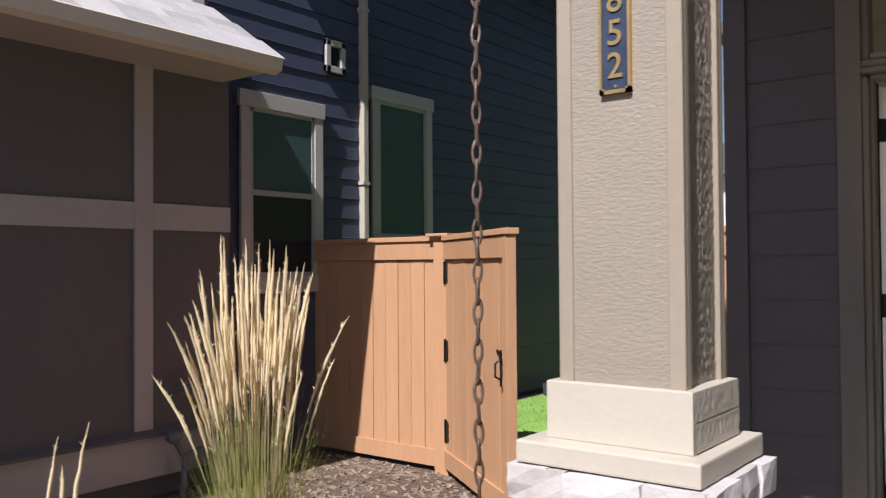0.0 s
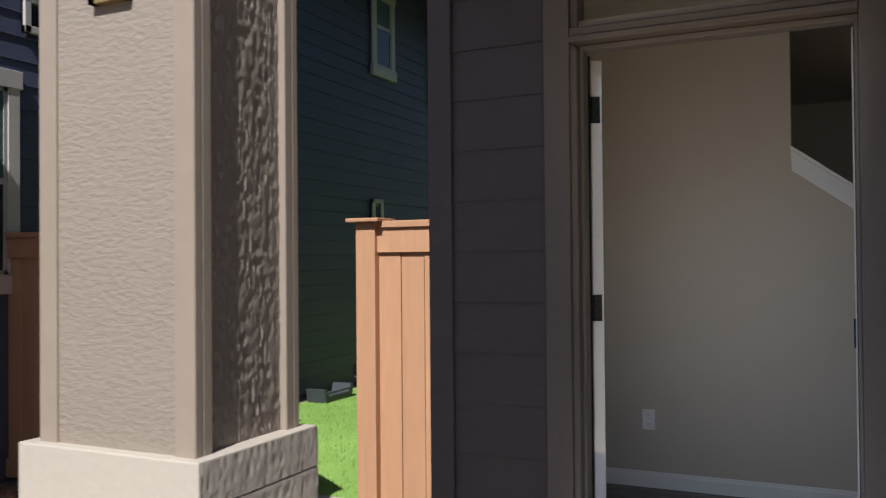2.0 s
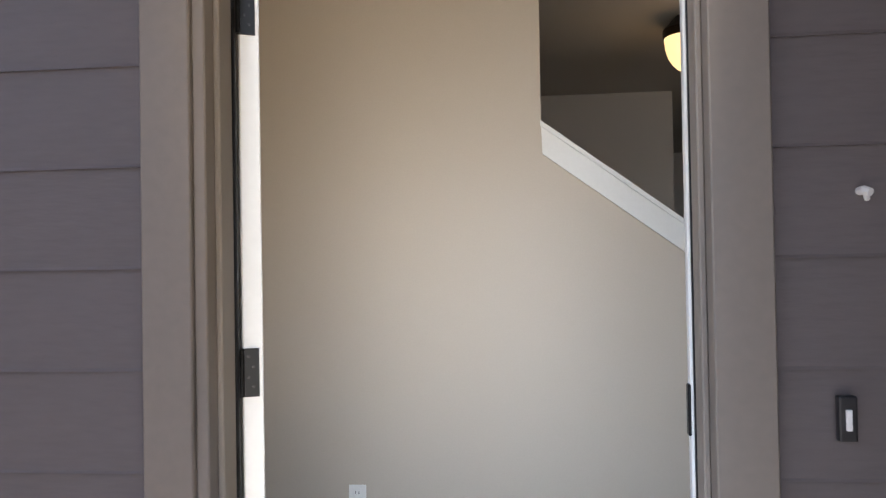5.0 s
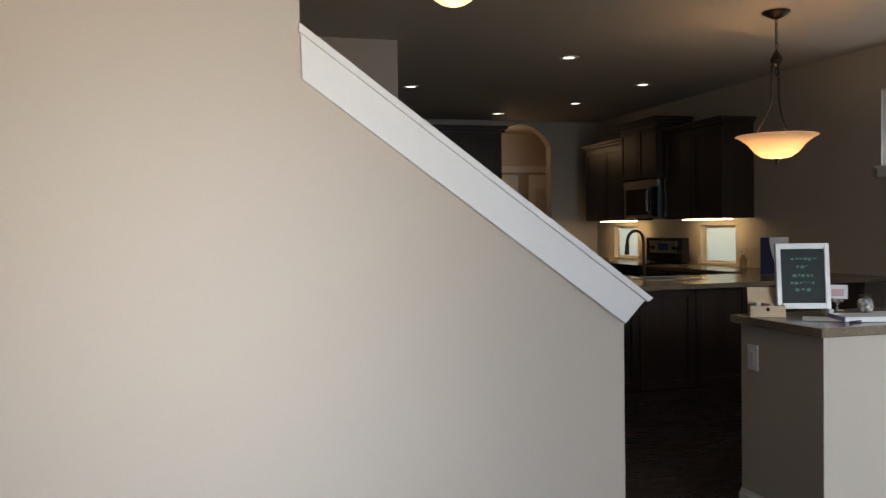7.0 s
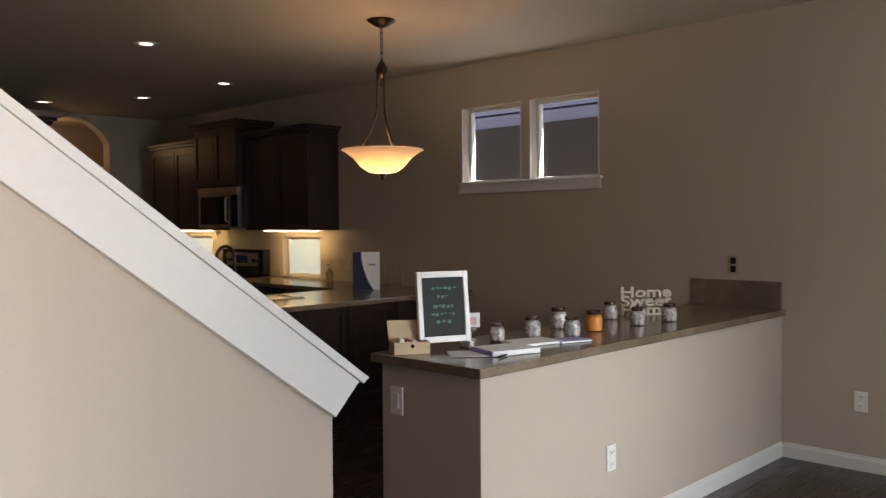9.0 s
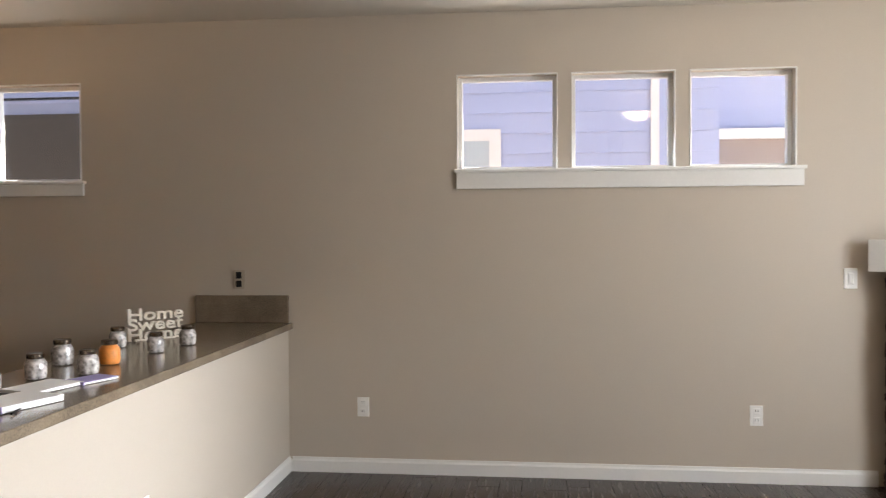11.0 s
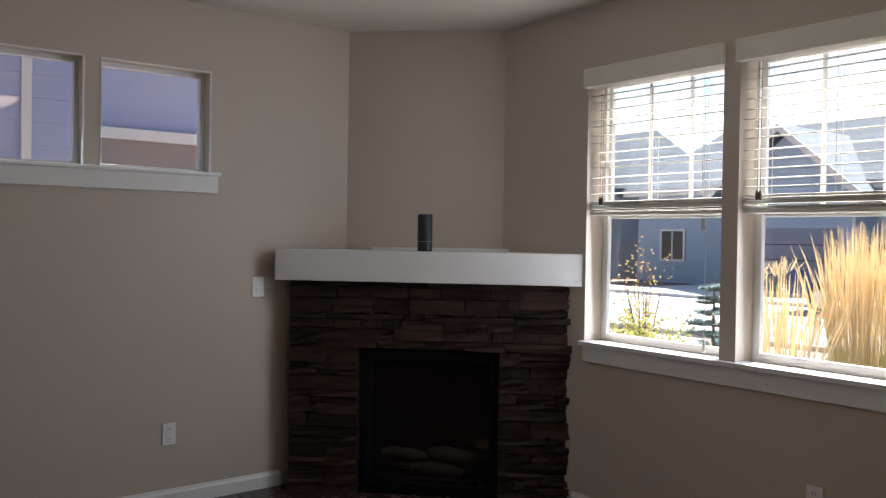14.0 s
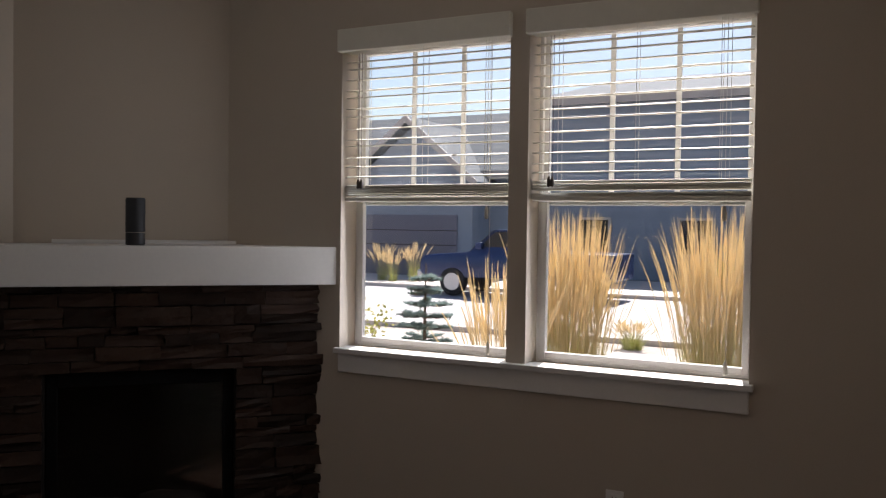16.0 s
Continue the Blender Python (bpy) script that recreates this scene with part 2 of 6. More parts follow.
def wall_with_openings(bm, axis, face, back, a0, a1, z0, z1, openings):
    """A wall along axis between a0 and a1 with openings (a, b, low, high); face and back are its two sides."""
    cuts = sorted({a0, a1, *[o[0] for o in openings], *[o[1] for o in openings]})
    lo, hi = min(face, back), max(face, back)
    for a, b in zip(cuts, cuts[1:]):
        mid = (a + b) / 2
        holes = sorted((o[2], o[3]) for o in openings if o[0] < mid < o[1])
        z = z0
        for h0, h1 in holes + [(z1, z1)]:
            if h0 - z > 1e-4:
                if axis == "x":
                    box(bm, a, b, lo, hi, z, h0)
                else:
                    box(bm, lo, hi, a, b, z, h0)
            z = h1
    return bm


# living room and kitchen windows in the right wall: (y0, y1, z0, z1)
SIDE_WINDOWS = [(0.975, 1.555, 1.83, 2.385), (0.31, 0.89, 1.83, 2.385), (-0.355, 0.225, 1.83, 2.385)]
DINING_WINDOWS = [(4.59, 5.20, 1.79, 2.395), (3.885, 4.50, 1.79, 2.395)]
COUNTER_WINDOWS = [(7.10, 7.72, 0.94, 1.34), (9.10, 9.72, 0.94, 1.34)]
FRONT_WINDOWS = [(2.422, 3.30, 0.95, 2.36), (3.385, 4.215, 0.95, 2.36)]
DOOR = (-0.03, 0.945, -0.02, 2.07)
TRANSOM = (-0.03, 0.945, 2.15, 2.50)

structure("wall_east", wall_with_openings(bm_new(), "y", XR, XR + TH, YF - TH, YB + TH, 0, ZC, SIDE_WINDOWS + DINING_WINDOWS + COUNTER_WINDOWS), WALL, "tan painted drywall with small high windows")
structure("wall_south", wall_with_openings(bm_new(), "x", YF, YF - TH + 0.02, XW, XR, 0, ZC, FRONT_WINDOWS), WALL, "tan painted drywall round the front windows")
structure("wall_living_west", box(bm_new(), XW - TH + 0.02, XW, YF - TH + 0.02, 0.02, 0, ZC), WALL)
structure("wall_entry", wall_with_openings(bm_new(), "x", YD, 0.02, -0.61, XW, -0.02, ZC, [DOOR, TRANSOM]), WALL)
structure("wall_west", box(bm_new(), -0.61, XL, YD, YB + TH, -0.02, ZC), WALL)
ENTRY_Z = -0.055
structure("floor_entry", box(bm_new(), XL, 1.53, YD, STAIR_Y, -0.13, ENTRY_Z - 0.012), FLOOR_REST)
main_floor = box(bm_new(), 1.53, XR, YD, STAIR_Y, -0.10, FLOOR_Z - 0.012)
box(main_floor, XL, XR, STAIR_Y, YB, -0.10, FLOOR_Z - 0.012)
structure("floor", main_floor, FLOOR_REST, "dark stained oak plank floor")
structure("floor_living", box(bm_new(), XW, XR, YF, YD, -0.10, FLOOR_Z - 0.012), FLOOR_REST)
ceiling = bm_new()
box(ceiling, -0.61, XR + TH, YD, YB + TH, ZC, ZC + 0.2)
box(ceiling, XW - 0.14, XR + TH, YF - 0.14, YD, ZC, ZC + 0.2)
structure("ceiling", ceiling, CEIL, "plain painted ceiling")

# stair wall: full height, then a raked top
CAP_X0 = 0.644
structure("wall_stairs", prism(bm_new(), [(XL, -0.10), (1.515, -0.10), (1.515, 1.16), (CAP_X0, 1.80), (CAP_X0, ZC), (XL, ZC)], "y", STAIR_Y, STAIR_Y + 0.12), WALL,
          "greige stair wall with a raked half wall")
structure("wall_block", box(bm_new(), XL, 1.81, 5.87, YB, -0.01, ZC), WALL)
# back wall with an arch
ARCH_X0, ARCH_X1, ARCH_Z, ARCH_TOP = 4.045, 4.885, 2.42, 2.71
curve = [(ARCH_X0 + (ARCH_X1 - ARCH_X0) * i / 12, ARCH_Z + (ARCH_TOP - ARCH_Z) * math.sin(math.pi * i / 12) ** 0.7) for i in range(13)]
back = prism(bm_new(), [(ARCH_X0, ARCH_Z)] + curve[1:-1] + [(ARCH_X1, ARCH_Z), (ARCH_X1, ZC), (ARCH_X0, ZC)], "y", YB, YB + 0.16)
box(back, 1.81, ARCH_X0, YB, YB + 0.16, -0.01, ZC)
box(back, ARCH_X1, XR, YB, YB + 0.16, -0.01, ZC)
structure("wall_north", back, WALL)

# outside: upper floor, porch and the ground
structure("ground", box(bm_new(), -600, 600, -600, 600, GROUND - 0.3, GROUND), EARTH, "bark mulch and bare ground")
upper = bm_new()
box(upper, -0.61, XR + TH, 0.02, YB + 0.3, ZC + 0.2, 5.6)
box(upper, XW - 0.14, XR + TH, YF - 0.14, 0.02, ZC + 0.2, 5.6)
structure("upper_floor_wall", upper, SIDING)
structure("porch_roof", box(bm_new(), -0.75, XW - 0.18, -2.14, 0.0, 2.62, 2.95), TAUPE, "painted porch ceiling and beam")
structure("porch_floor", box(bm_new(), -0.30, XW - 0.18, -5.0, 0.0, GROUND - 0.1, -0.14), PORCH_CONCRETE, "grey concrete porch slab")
structure("foundation", box(bm_new(), -0.61, XR + TH, 0.02, YB + 0.3, GROUND - 0.2, -0.10), CONCRETE)
structure("foundation_front", box(bm_new(), XW - 0.14, XR + TH, YF - 0.14, 0.02, GROUND - 0.2, -0.10), CONCRETE)
structure("planting_bed", box(bm_new(), -4.6, -0.30, -9.0, 1.35, GROUND - 0.05, GROUND + 0.005), MULCH, "dark bark mulch of the planting bed")
structure("lawn", box(bm_new(), -4.52, XL - 0.2, 1.35, 15, GROUND - 0.02, GROUND + 0.012), LAWN, "bright green lawn of the side yard")
# ---- porch: siding, trim, doorway ----
def lap_mesh(name, length, exposure, material, proud=0.02):
    """One lap board along x from 0, its face towards -y."""
    bm = bm_new()
    prism(bm, [(-proud, 0.0), (-proud + 0.002, 0.006), (-0.006, exposure + 0.012), (0.0, exposure + 0.012), (0.0, 0.0)], "x", 0.0, length)
    return mesh_of(name, bm, material)


def lap_courses(parent, length, exposure, z0, z1, material, base, proud=0.02, name="siding_board", jitter=0.0):
    me = lap_mesh(name, length, exposure, material, proud)
    rnd = random.Random(5)
    z = z0
    while z < z1 - 0.02:
        shared_piece(name, me, parent, base @ pose(0, 0, z, rnd.uniform(-jitter, jitter), 0, 0))
        z += exposure


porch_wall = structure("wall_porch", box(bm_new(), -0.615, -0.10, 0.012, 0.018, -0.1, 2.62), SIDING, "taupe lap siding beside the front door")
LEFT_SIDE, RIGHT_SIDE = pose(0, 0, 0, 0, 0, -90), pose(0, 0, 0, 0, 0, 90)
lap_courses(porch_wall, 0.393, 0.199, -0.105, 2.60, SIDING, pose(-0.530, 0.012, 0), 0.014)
lap_courses(porch_wall, 0.335, 0.199, -0.105, 2.60, SIDING, pose(1.03, 0.012, 0), 0.014)
side_wall = structure("wall_porch_side", box(bm_new(), 1.362, 1.37, -2.05, 0.0, -0.1, 2.62), SIDING, "taupe wood-grained lap siding of the projecting room")
lap_courses(side_wall, 2.0, 0.199, -0.085, 2.60, GRAIN_SIDING, pose(1.362, -0.05, 0) @ LEFT_SIDE)


def board(name, parent, material, x0, x1, y0, y1, z0, z1, bev=0.003, label=""):
    return part(name, bevelled(box(bm_new(), x0, x1, y0, y1, z0, z1), bev, 1), material, parent, label)


corner = thing("corner_trim", "taupe painted corner boards of the porch wall", "trim")
board("corner_board", corner, SIDING, -0.628, -0.526, -0.016, 0.012, -0.2, 2.62)
board("corner_board", corner, SIDING, -0.628, -0.612, 0.012, 0.13, -0.2, 2.62)
board("corner_board", corner, SIDING, 1.325, 1.364, -0.045, 0.012, -0.2, 2.62)

casing = thing("door_casing", "taupe painted casing and transom frame round the front door", "trim")
board("side_casing", casing, TAUPE, -0.140, -0.040, -0.022, 0.016, -0.14, 2.62)
board("side_casing", casing, TAUPE, 0.928, 1.036, -0.022, 0.016, -0.14, 2.62)
board("jamb", casing, TAUPE, -0.040, -0.014, -0.008, 0.150, -0.14, 2.046)
board("jamb", casing, TAUPE, 0.929, 0.955, -0.008, 0.150, -0.14, 2.046)
board("door_stop", casing, TAUPE, -0.014, -0.001, 0.035, 0.105, -0.14, 2.046)
board("door_stop", casing, TAUPE, 0.916, 0.929, 0.035, 0.105, -0.14, 2.046)
head = bm_new()
box(head, -0.040, 0.928, -0.030, 0.15, 2.062, 2.085)
box(head, -0.040, 0.928, -0.018, 0.15, 2.085, 2.118)
part("head_rail", bevelled(head, 0.004, 1), TAUPE, casing)
board("head_stop", casing, TAUPE, -0.014, 0.929, 0.035, 0.105, 2.040, 2.060)
board("transom_frame", casing, TAUPE, -0.040, -0.012, 0.0, 0.10, 2.12, 2.56)
board("transom_frame", casing, TAUPE, 0.900, 0.928, 0.0, 0.10, 2.12, 2.56)
board("transom_frame", casing, TAUPE, -0.040, 0.928, 0.0, 0.10, 2.56, 2.62)
pane = part("transom_pane", box(bm_new(), -0.012, 0.900, 0.05, 0.056, 2.118, 2.56), GLASS, casing, "clear transom glass")
pane.visible_shadow = False
board("threshold", casing, surface("bronze threshold", (0.10, 0.08, 0.06), 0.4, 0.2, 40, 0.1, 2, metal=0.7), -0.02, 0.93, 0.0, 0.17, -0.14, -0.005)
board("inner_jamb", casing, WHITE, 0.909, 0.929, 0.118, 0.150, -0.05, 2.038)
board("weatherstrip", casing, BLACK, 0.914, 0.929, 0.106, 0.117, -0.05, 2.035, 0.002)
board("weatherstrip", casing, BLACK, -0.013, 0.004, 0.106, 0.118, 0.0, 2.035, 0.002)
board("strike_plate", casing, BLACK, 0.904, 0.911, 0.119, 0.140, 0.945, 1.045, 0.002)

DOOR_WHITE = surface("white door paint", (0.66, 0.65, 0.63), 0.4, 0.04, 40, 0.05, 2)
door = thing("front_door", "white panelled front door standing open into the entry", "door")
door.matrix_basis = pose(-0.004, 0.156, 0, 0, 0, 27) @ pose(0.004, -0.156, 0)
slab = bm_new()
box(slab, -0.004, 0.040, 0.160, 1.075, 0.045, 2.030)
part("slab", bevelled(slab, 0.003, 1), DOOR_WHITE, door)
for z0, z1 in ((0.25, 0.85), (1.15, 1.90)):
    for y0, y1 in ((0.29, 0.575), (0.66, 0.945)):
        part("panel_moulding", bevelled(box(bm_new(), 0.036, 0.047, y0, y1, z0, z1), 0.005, 1), DOOR_WHITE, door)
for z in (0.235, 1.065, 1.835):
    hinge = bm_new()
    box(hinge, -0.008, 0.030, 0.153, 0.161, z - 0.051, z + 0.051)
    tube(hinge, [(-0.008, 0.152, z - 0.05), (-0.008, 0.152, z + 0.05)], 0.007, 10)
    h = part("hinge", hinge, BLACK, door, "black steel butt hinge")
    for dz, dx in ((-0.03, 0.018), (-0.01, 0.008), (0.012, 0.018), (0.034, 0.008)):
        screw = bm_new()
        turned(screw, [(0.003, 0), (0.003, 0.0012), (0.001, 0.0015)], n=8, m=pose(dx, 0.1535, z + dz, 90, 0, 0))
        part("screw", screw, plain("screw steel", (0.05, 0.05, 0.05), 0.35, 1.0) if "screw steel" not in bpy.data.materials else bpy.data.materials["screw steel"], h)
knob = bm_new()
turned(knob, [(0.03, 0), (0.03, 0.006), (0.012, 0.01), (0.012, 0.035), (0.026, 0.045), (0.03, 0.058), (0.022, 0.07), (0.002, 0.073)], n=16, m=pose(0.040, 1.00, 0.96, 0, 90, 0))
part("door_knob", knob, BLACK, door, smooth=True)

bell = thing("doorbell", "small black doorbell with a white button", "doorbell")
part("body", bevelled(box(bm_new(), 1.136, 1.168, -0.024, -0.003, 0.965, 1.045), 0.004), plain("black plastic", (0.02, 0.02, 0.022), 0.4), bell)
part("button", bevelled(box(bm_new(), 1.147, 1.157, -0.030, -0.022, 0.985, 1.022), 0.002), plain("white button", (0.85, 0.85, 0.85), 0.3), bell)
stub = bm_new()
tube(stub, [(1.188, 0.0, 1.405), (1.189, -0.020, 1.405), (1.196, -0.03, 1.400)], 0.008, 8)
tube(stub, [(1.192, -0.012, 1.405), (1.193, -0.022, 1.388)], 0.005, 6)
solid("wire_stub", stub, plain("white cable", (0.8, 0.8, 0.78), 0.5), "short white cable end poking from the siding", "cable")

# ---- porch column on its stone pier ----
column = thing("porch_column", "taupe boxed porch column with cream base on a stone pier", "column")
STRIP = surface("warm taupe column trim", (0.285, 0.232, 0.176), 0.5, 0.06, 40, 0.1, 2)
CX0, CX1, CY0, CY1 = -0.352, -0.022, -2.065, -1.795
part("shaft", box(bm_new(), CX0 + 0.005, CX1 - 0.030, CY0 + 0.005, CY1 - 0.005, 0.95, 2.62), COLUMN, column, "wood-grained taupe panel")
# Column paint made darker: the side's shade is put into this colour.
SHADED_PANEL = surface("shaded rough sawn panel", (0.215, 0.178, 0.142), 0.42, 0.10, 60, 0.5, 2.0, bump_dist=0.003, detail=5)


def rough_face(x, y0, y1, z0, z1, deep, step=0.0042):
    """A rough sawn face towards +x with ridged relief."""
    bm = bm_new()
    ny, nz = round((y1 - y0) / step), round((z1 - z0) / step)
    rows = []
    for iz in range(nz + 1):
        row = []
        for iy in range(ny + 1):
            y, z = y0 + (y1 - y0) * iy / ny, z0 + (z1 - z0) * iz / nz
            bend = 0.012 * noise.noise(Vector((y * 9, z * 5, 3)))
            ridge = 1 - abs(noise.noise(Vector(((y + bend) * 105, z * 34, 1)))) * 2
            grain = noise.noise(Vector(((y + bend) * 150, z * 10, 7)))
            row.append(bm.verts.new((x + deep * (ridge + 0.4 * grain - 1), y, z)))
        rows.append(row)
    for lo, hi in zip(rows, rows[1:]):
        for i in range(ny):
            bm.faces.new((lo[i], lo[i + 1], hi[i + 1], hi[i]))
    return bm


part("side_panel", rough_face(CX1 - 0.012, CY0 + 0.034, CY1 - 0.034, 0.955, 2.62, 0.0034), SHADED_PANEL, column, "deeply grained taupe side panel", True)
for z0, z1 in ((0.822, 0.889), (0.892, 0.960)):
    part("base_side_board", rough_face(CX1 + 0.0255, CY0 - 0.016, CY1 + 0.020, z0, z1, 0.0013), CREAM, column, "rough grained side of the base block", True)
for x in (CX0, CX1 - 0.040):
    for y, y2 in ((CY0, CY0 + 0.018), (CY1 - 0.018, CY1)):
        board("corner_strip", column, STRIP, x, x + 0.040, y, y2, 0.955, 2.62, 0.002)
for x, x2 in ((CX0, CX0 + 0.020), (CX1 - 0.030, CX1)):
    for y in (CY0 + 0.018, CY1 - 0.040):
        board("corner_strip", column, STRIP, x, x2, y, y + 0.022, 0.955, 2.62, 0.002)
part("base_block", bevelled(box(bm_new(), CX0 - 0.028, CX1 + 0.022, CY0 - 0.018, CY1 + 0.022, 0.818, 0.962), 0.003), CREAM, column, "cream painted base block")
part("base_slab", bevelled(box(bm_new(), CX0 - 0.080, CX1 + 0.064, CY0 - 0.085, CY1 + 0.085, 0.762, 0.818), 0.006), CREAM, column, "cream painted slab")
PALE_STONE = surface("pale cast stone", (0.42, 0.345, 0.30), 0.85, 0.22, 14, 0.8, 4, tint=(0.56, 0.53, 0.53), piece=0.35, bump_dist=0.012)
LEDGE = surface("dark ledge stone", (0.16, 0.15, 0.15), 0.8, 0.4, 18, 0.8, 5, tint=(0.38, 0.35, 0.33), piece=0.4, bump_dist=0.015)
rnd = random.Random(11)
PX0, PX1, PY0, PY1 = CX0 - 0.095, CX1 + 0.085, CY0 - 0.098, CY1 + 0.095


def rough_stone(w, h, d, rnd, rough=0.006):
    """A roughly split stone, its face towards -y, from the origin."""
    bm = box(bm_new(), 0, w, 0, d, 0, h)
    bmesh.ops.subdivide_edges(bm, edges=bm.edges[:], cuts=1, use_grid_fill=True)
    for v in bm.verts:
        v.co += Vector((rnd.uniform(-1, 1) * rough * 0.5, rnd.uniform(-1, 1) * rough, rnd.uniform(-1, 1) * rough * 0.5))
    return bm


def stone_row(parent, name, material, m, length, z, h, d, rnd, wide, gap=0.004, rough=0.006):
    x = 0.0
    while x < length - 0.01:
        w = min(rnd.uniform(*wide), length - x)
        if length - x - w < wide[0] * 0.5:
            w = length - x
        ob = part(name, rough_stone(w - gap, h - gap, d, rnd, rough), material, parent)
        ob.matrix_basis = m @ pose(x, -rnd.uniform(0, 0.012), z)
        x += w


for turn, at, length in ((0, (PX0, PY0), PX1 - PX0), (90, (PX1, PY0), PY1 - PY0), (-90, (PX0, PY1), PY1 - PY0)):
    m = pose(at[0], at[1], 0, 0, 0, turn)
    stone_row(column, "cap_stone", PALE_STONE, m, length, 0.675, 0.087, 0.12, rnd, (0.13, 0.2))
    z = GROUND
    while z < 0.64:
        h = min(rnd.choice((0.05, 0.07, 0.09, 0.12)), 0.675 - z)
        stone_row(column, "ledge_stone", LEDGE, m @ pose(0.03, 0.03, 0), length - 0.06, z, h, 0.1, rnd, (0.09, 0.28))
        z += h
part("pier_core", box(bm_new(), PX0 + 0.05, PX1 - 0.05, PY0 + 0.05, PY1 - 0.03, GROUND, 0.76), CONCRETE, column)


def letters(text, size, depth, m, bold=0.0):
    """Raised lettering as a bmesh, from Blender's own font."""
    cu = bpy.data.curves.new("text", "FONT")
    cu.body, cu.size, cu.extrude, cu.align_x, cu.align_y, cu.offset = text, size, depth, "CENTER", "CENTER", bold
    ob = bpy.data.objects.new("text", cu)
    me = ob.to_mesh()
    me.transform(m)
    bm = bm_new()
    bm.from_mesh(me)
    ob.to_mesh_clear()
    bpy.data.objects.remove(ob)
    bpy.data.curves.remove(cu)
    return bm


BRASS = surface("brushed brass", (0.62, 0.42, 0.17), 0.35, 0.1, 60, 0.1, 3, metal=0.9)
sign = thing("house_number_plaque", "navy house number plaque with raised brass numerals and rim", "sign")
FRONT = CY0 + 0.005
face = lambda x, z: pose(x, FRONT - 0.009, z, 90, 0, 0)
outer, inner = (-0.229, -0.147, 1.668, 2.02), (-0.222, -0.154, 1.677, 2.011)
rim = bm_new()
for x0, x1, z0, z1 in ((outer[0], inner[0], outer[2], outer[3]), (inner[1], outer[1], outer[2], outer[3]), (inner[0], inner[1], outer[2], inner[2]), (inner[0], inner[1], inner[3], outer[3]),
                       (outer[0], outer[0] + 0.013, outer[2], outer[2] + 0.013), (outer[1] - 0.013, outer[1], outer[2], outer[2] + 0.013)):
    box(rim, x0, x1, FRONT - 0.014, FRONT, z0, z1)
part("rim", rim, BRASS, sign)
part("plate", box(bm_new(), inner[0], inner[1], FRONT - 0.008, FRONT, inner[2], inner[3]), surface("navy enamel", (0.03, 0.04, 0.075), 0.4, 0.3, 80, 0.2, 8), sign)
for digit, z in (("8", 1.895), ("5", 1.814), ("2", 1.733)):
    part("numeral", letters(digit, 0.088, 0.003, face(-0.188, z), 0.0006), BRASS, sign, "raised brass numeral")
screw = bm_new()
turned(screw, [(0.004, 0), (0.004, 0.002)], n=10, m=pose(-0.188, FRONT - 0.008, 1.686, 90, 0, 0))
part("screw", screw, BRASS, sign)

# ---- rain chain ----
chain = thing("rain_chain", "rusty steel link rain chain hanging from the porch eave", "chain", base=(-0.66, -1.985, 0))
link = bm_new()
pts = [(0.0115 * math.cos(a) * (1 if abs(math.sin(a)) < 0.5 else 1), 0, 0.034 * math.sin(a) - 0.012 * math.sin(3 * a) * 0.2) for a in np.linspace(0, 2 * math.pi, 17)]
tube(link, pts, 0.0048, 6)
RUST = surface("rusty steel", (0.17, 0.115, 0.09), 0.5, 0.4, 90, 0.3, 20, metal=0.7)
link_mesh = mesh_of("link", link, RUST, True)
z, k, rnd = 2.93, 0, random.Random(2)
while z > GROUND + 0.02:
    shared_piece("link", link_mesh, chain, pose(0, 0, z, rnd.uniform(-4, 4), rnd.uniform(-4, 4), 35 + 90 * (k % 2) + rnd.uniform(-14, 14)))
    z -= 0.0565
    k += 1


# ---- feather grass ----
STEM = surface("straw stems", (0.62, 0.54, 0.32), 0.7, 0.2, 30, 0.0, 4, island=0.4)
PLUME = surface("straw plumes", (0.86, 0.73, 0.49), 0.85, 0.15, 90, 0.0, 4, island=0.4)
BLADE = surface("green grass blades", (0.26, 0.32, 0.065), 0.7, 0.3, 20, 0.0, 3, tint=(0.50, 0.50, 0.14), island=0.5)

for leaf in (STEM, PLUME, BLADE):
    let_light_through(leaf, 0.45)


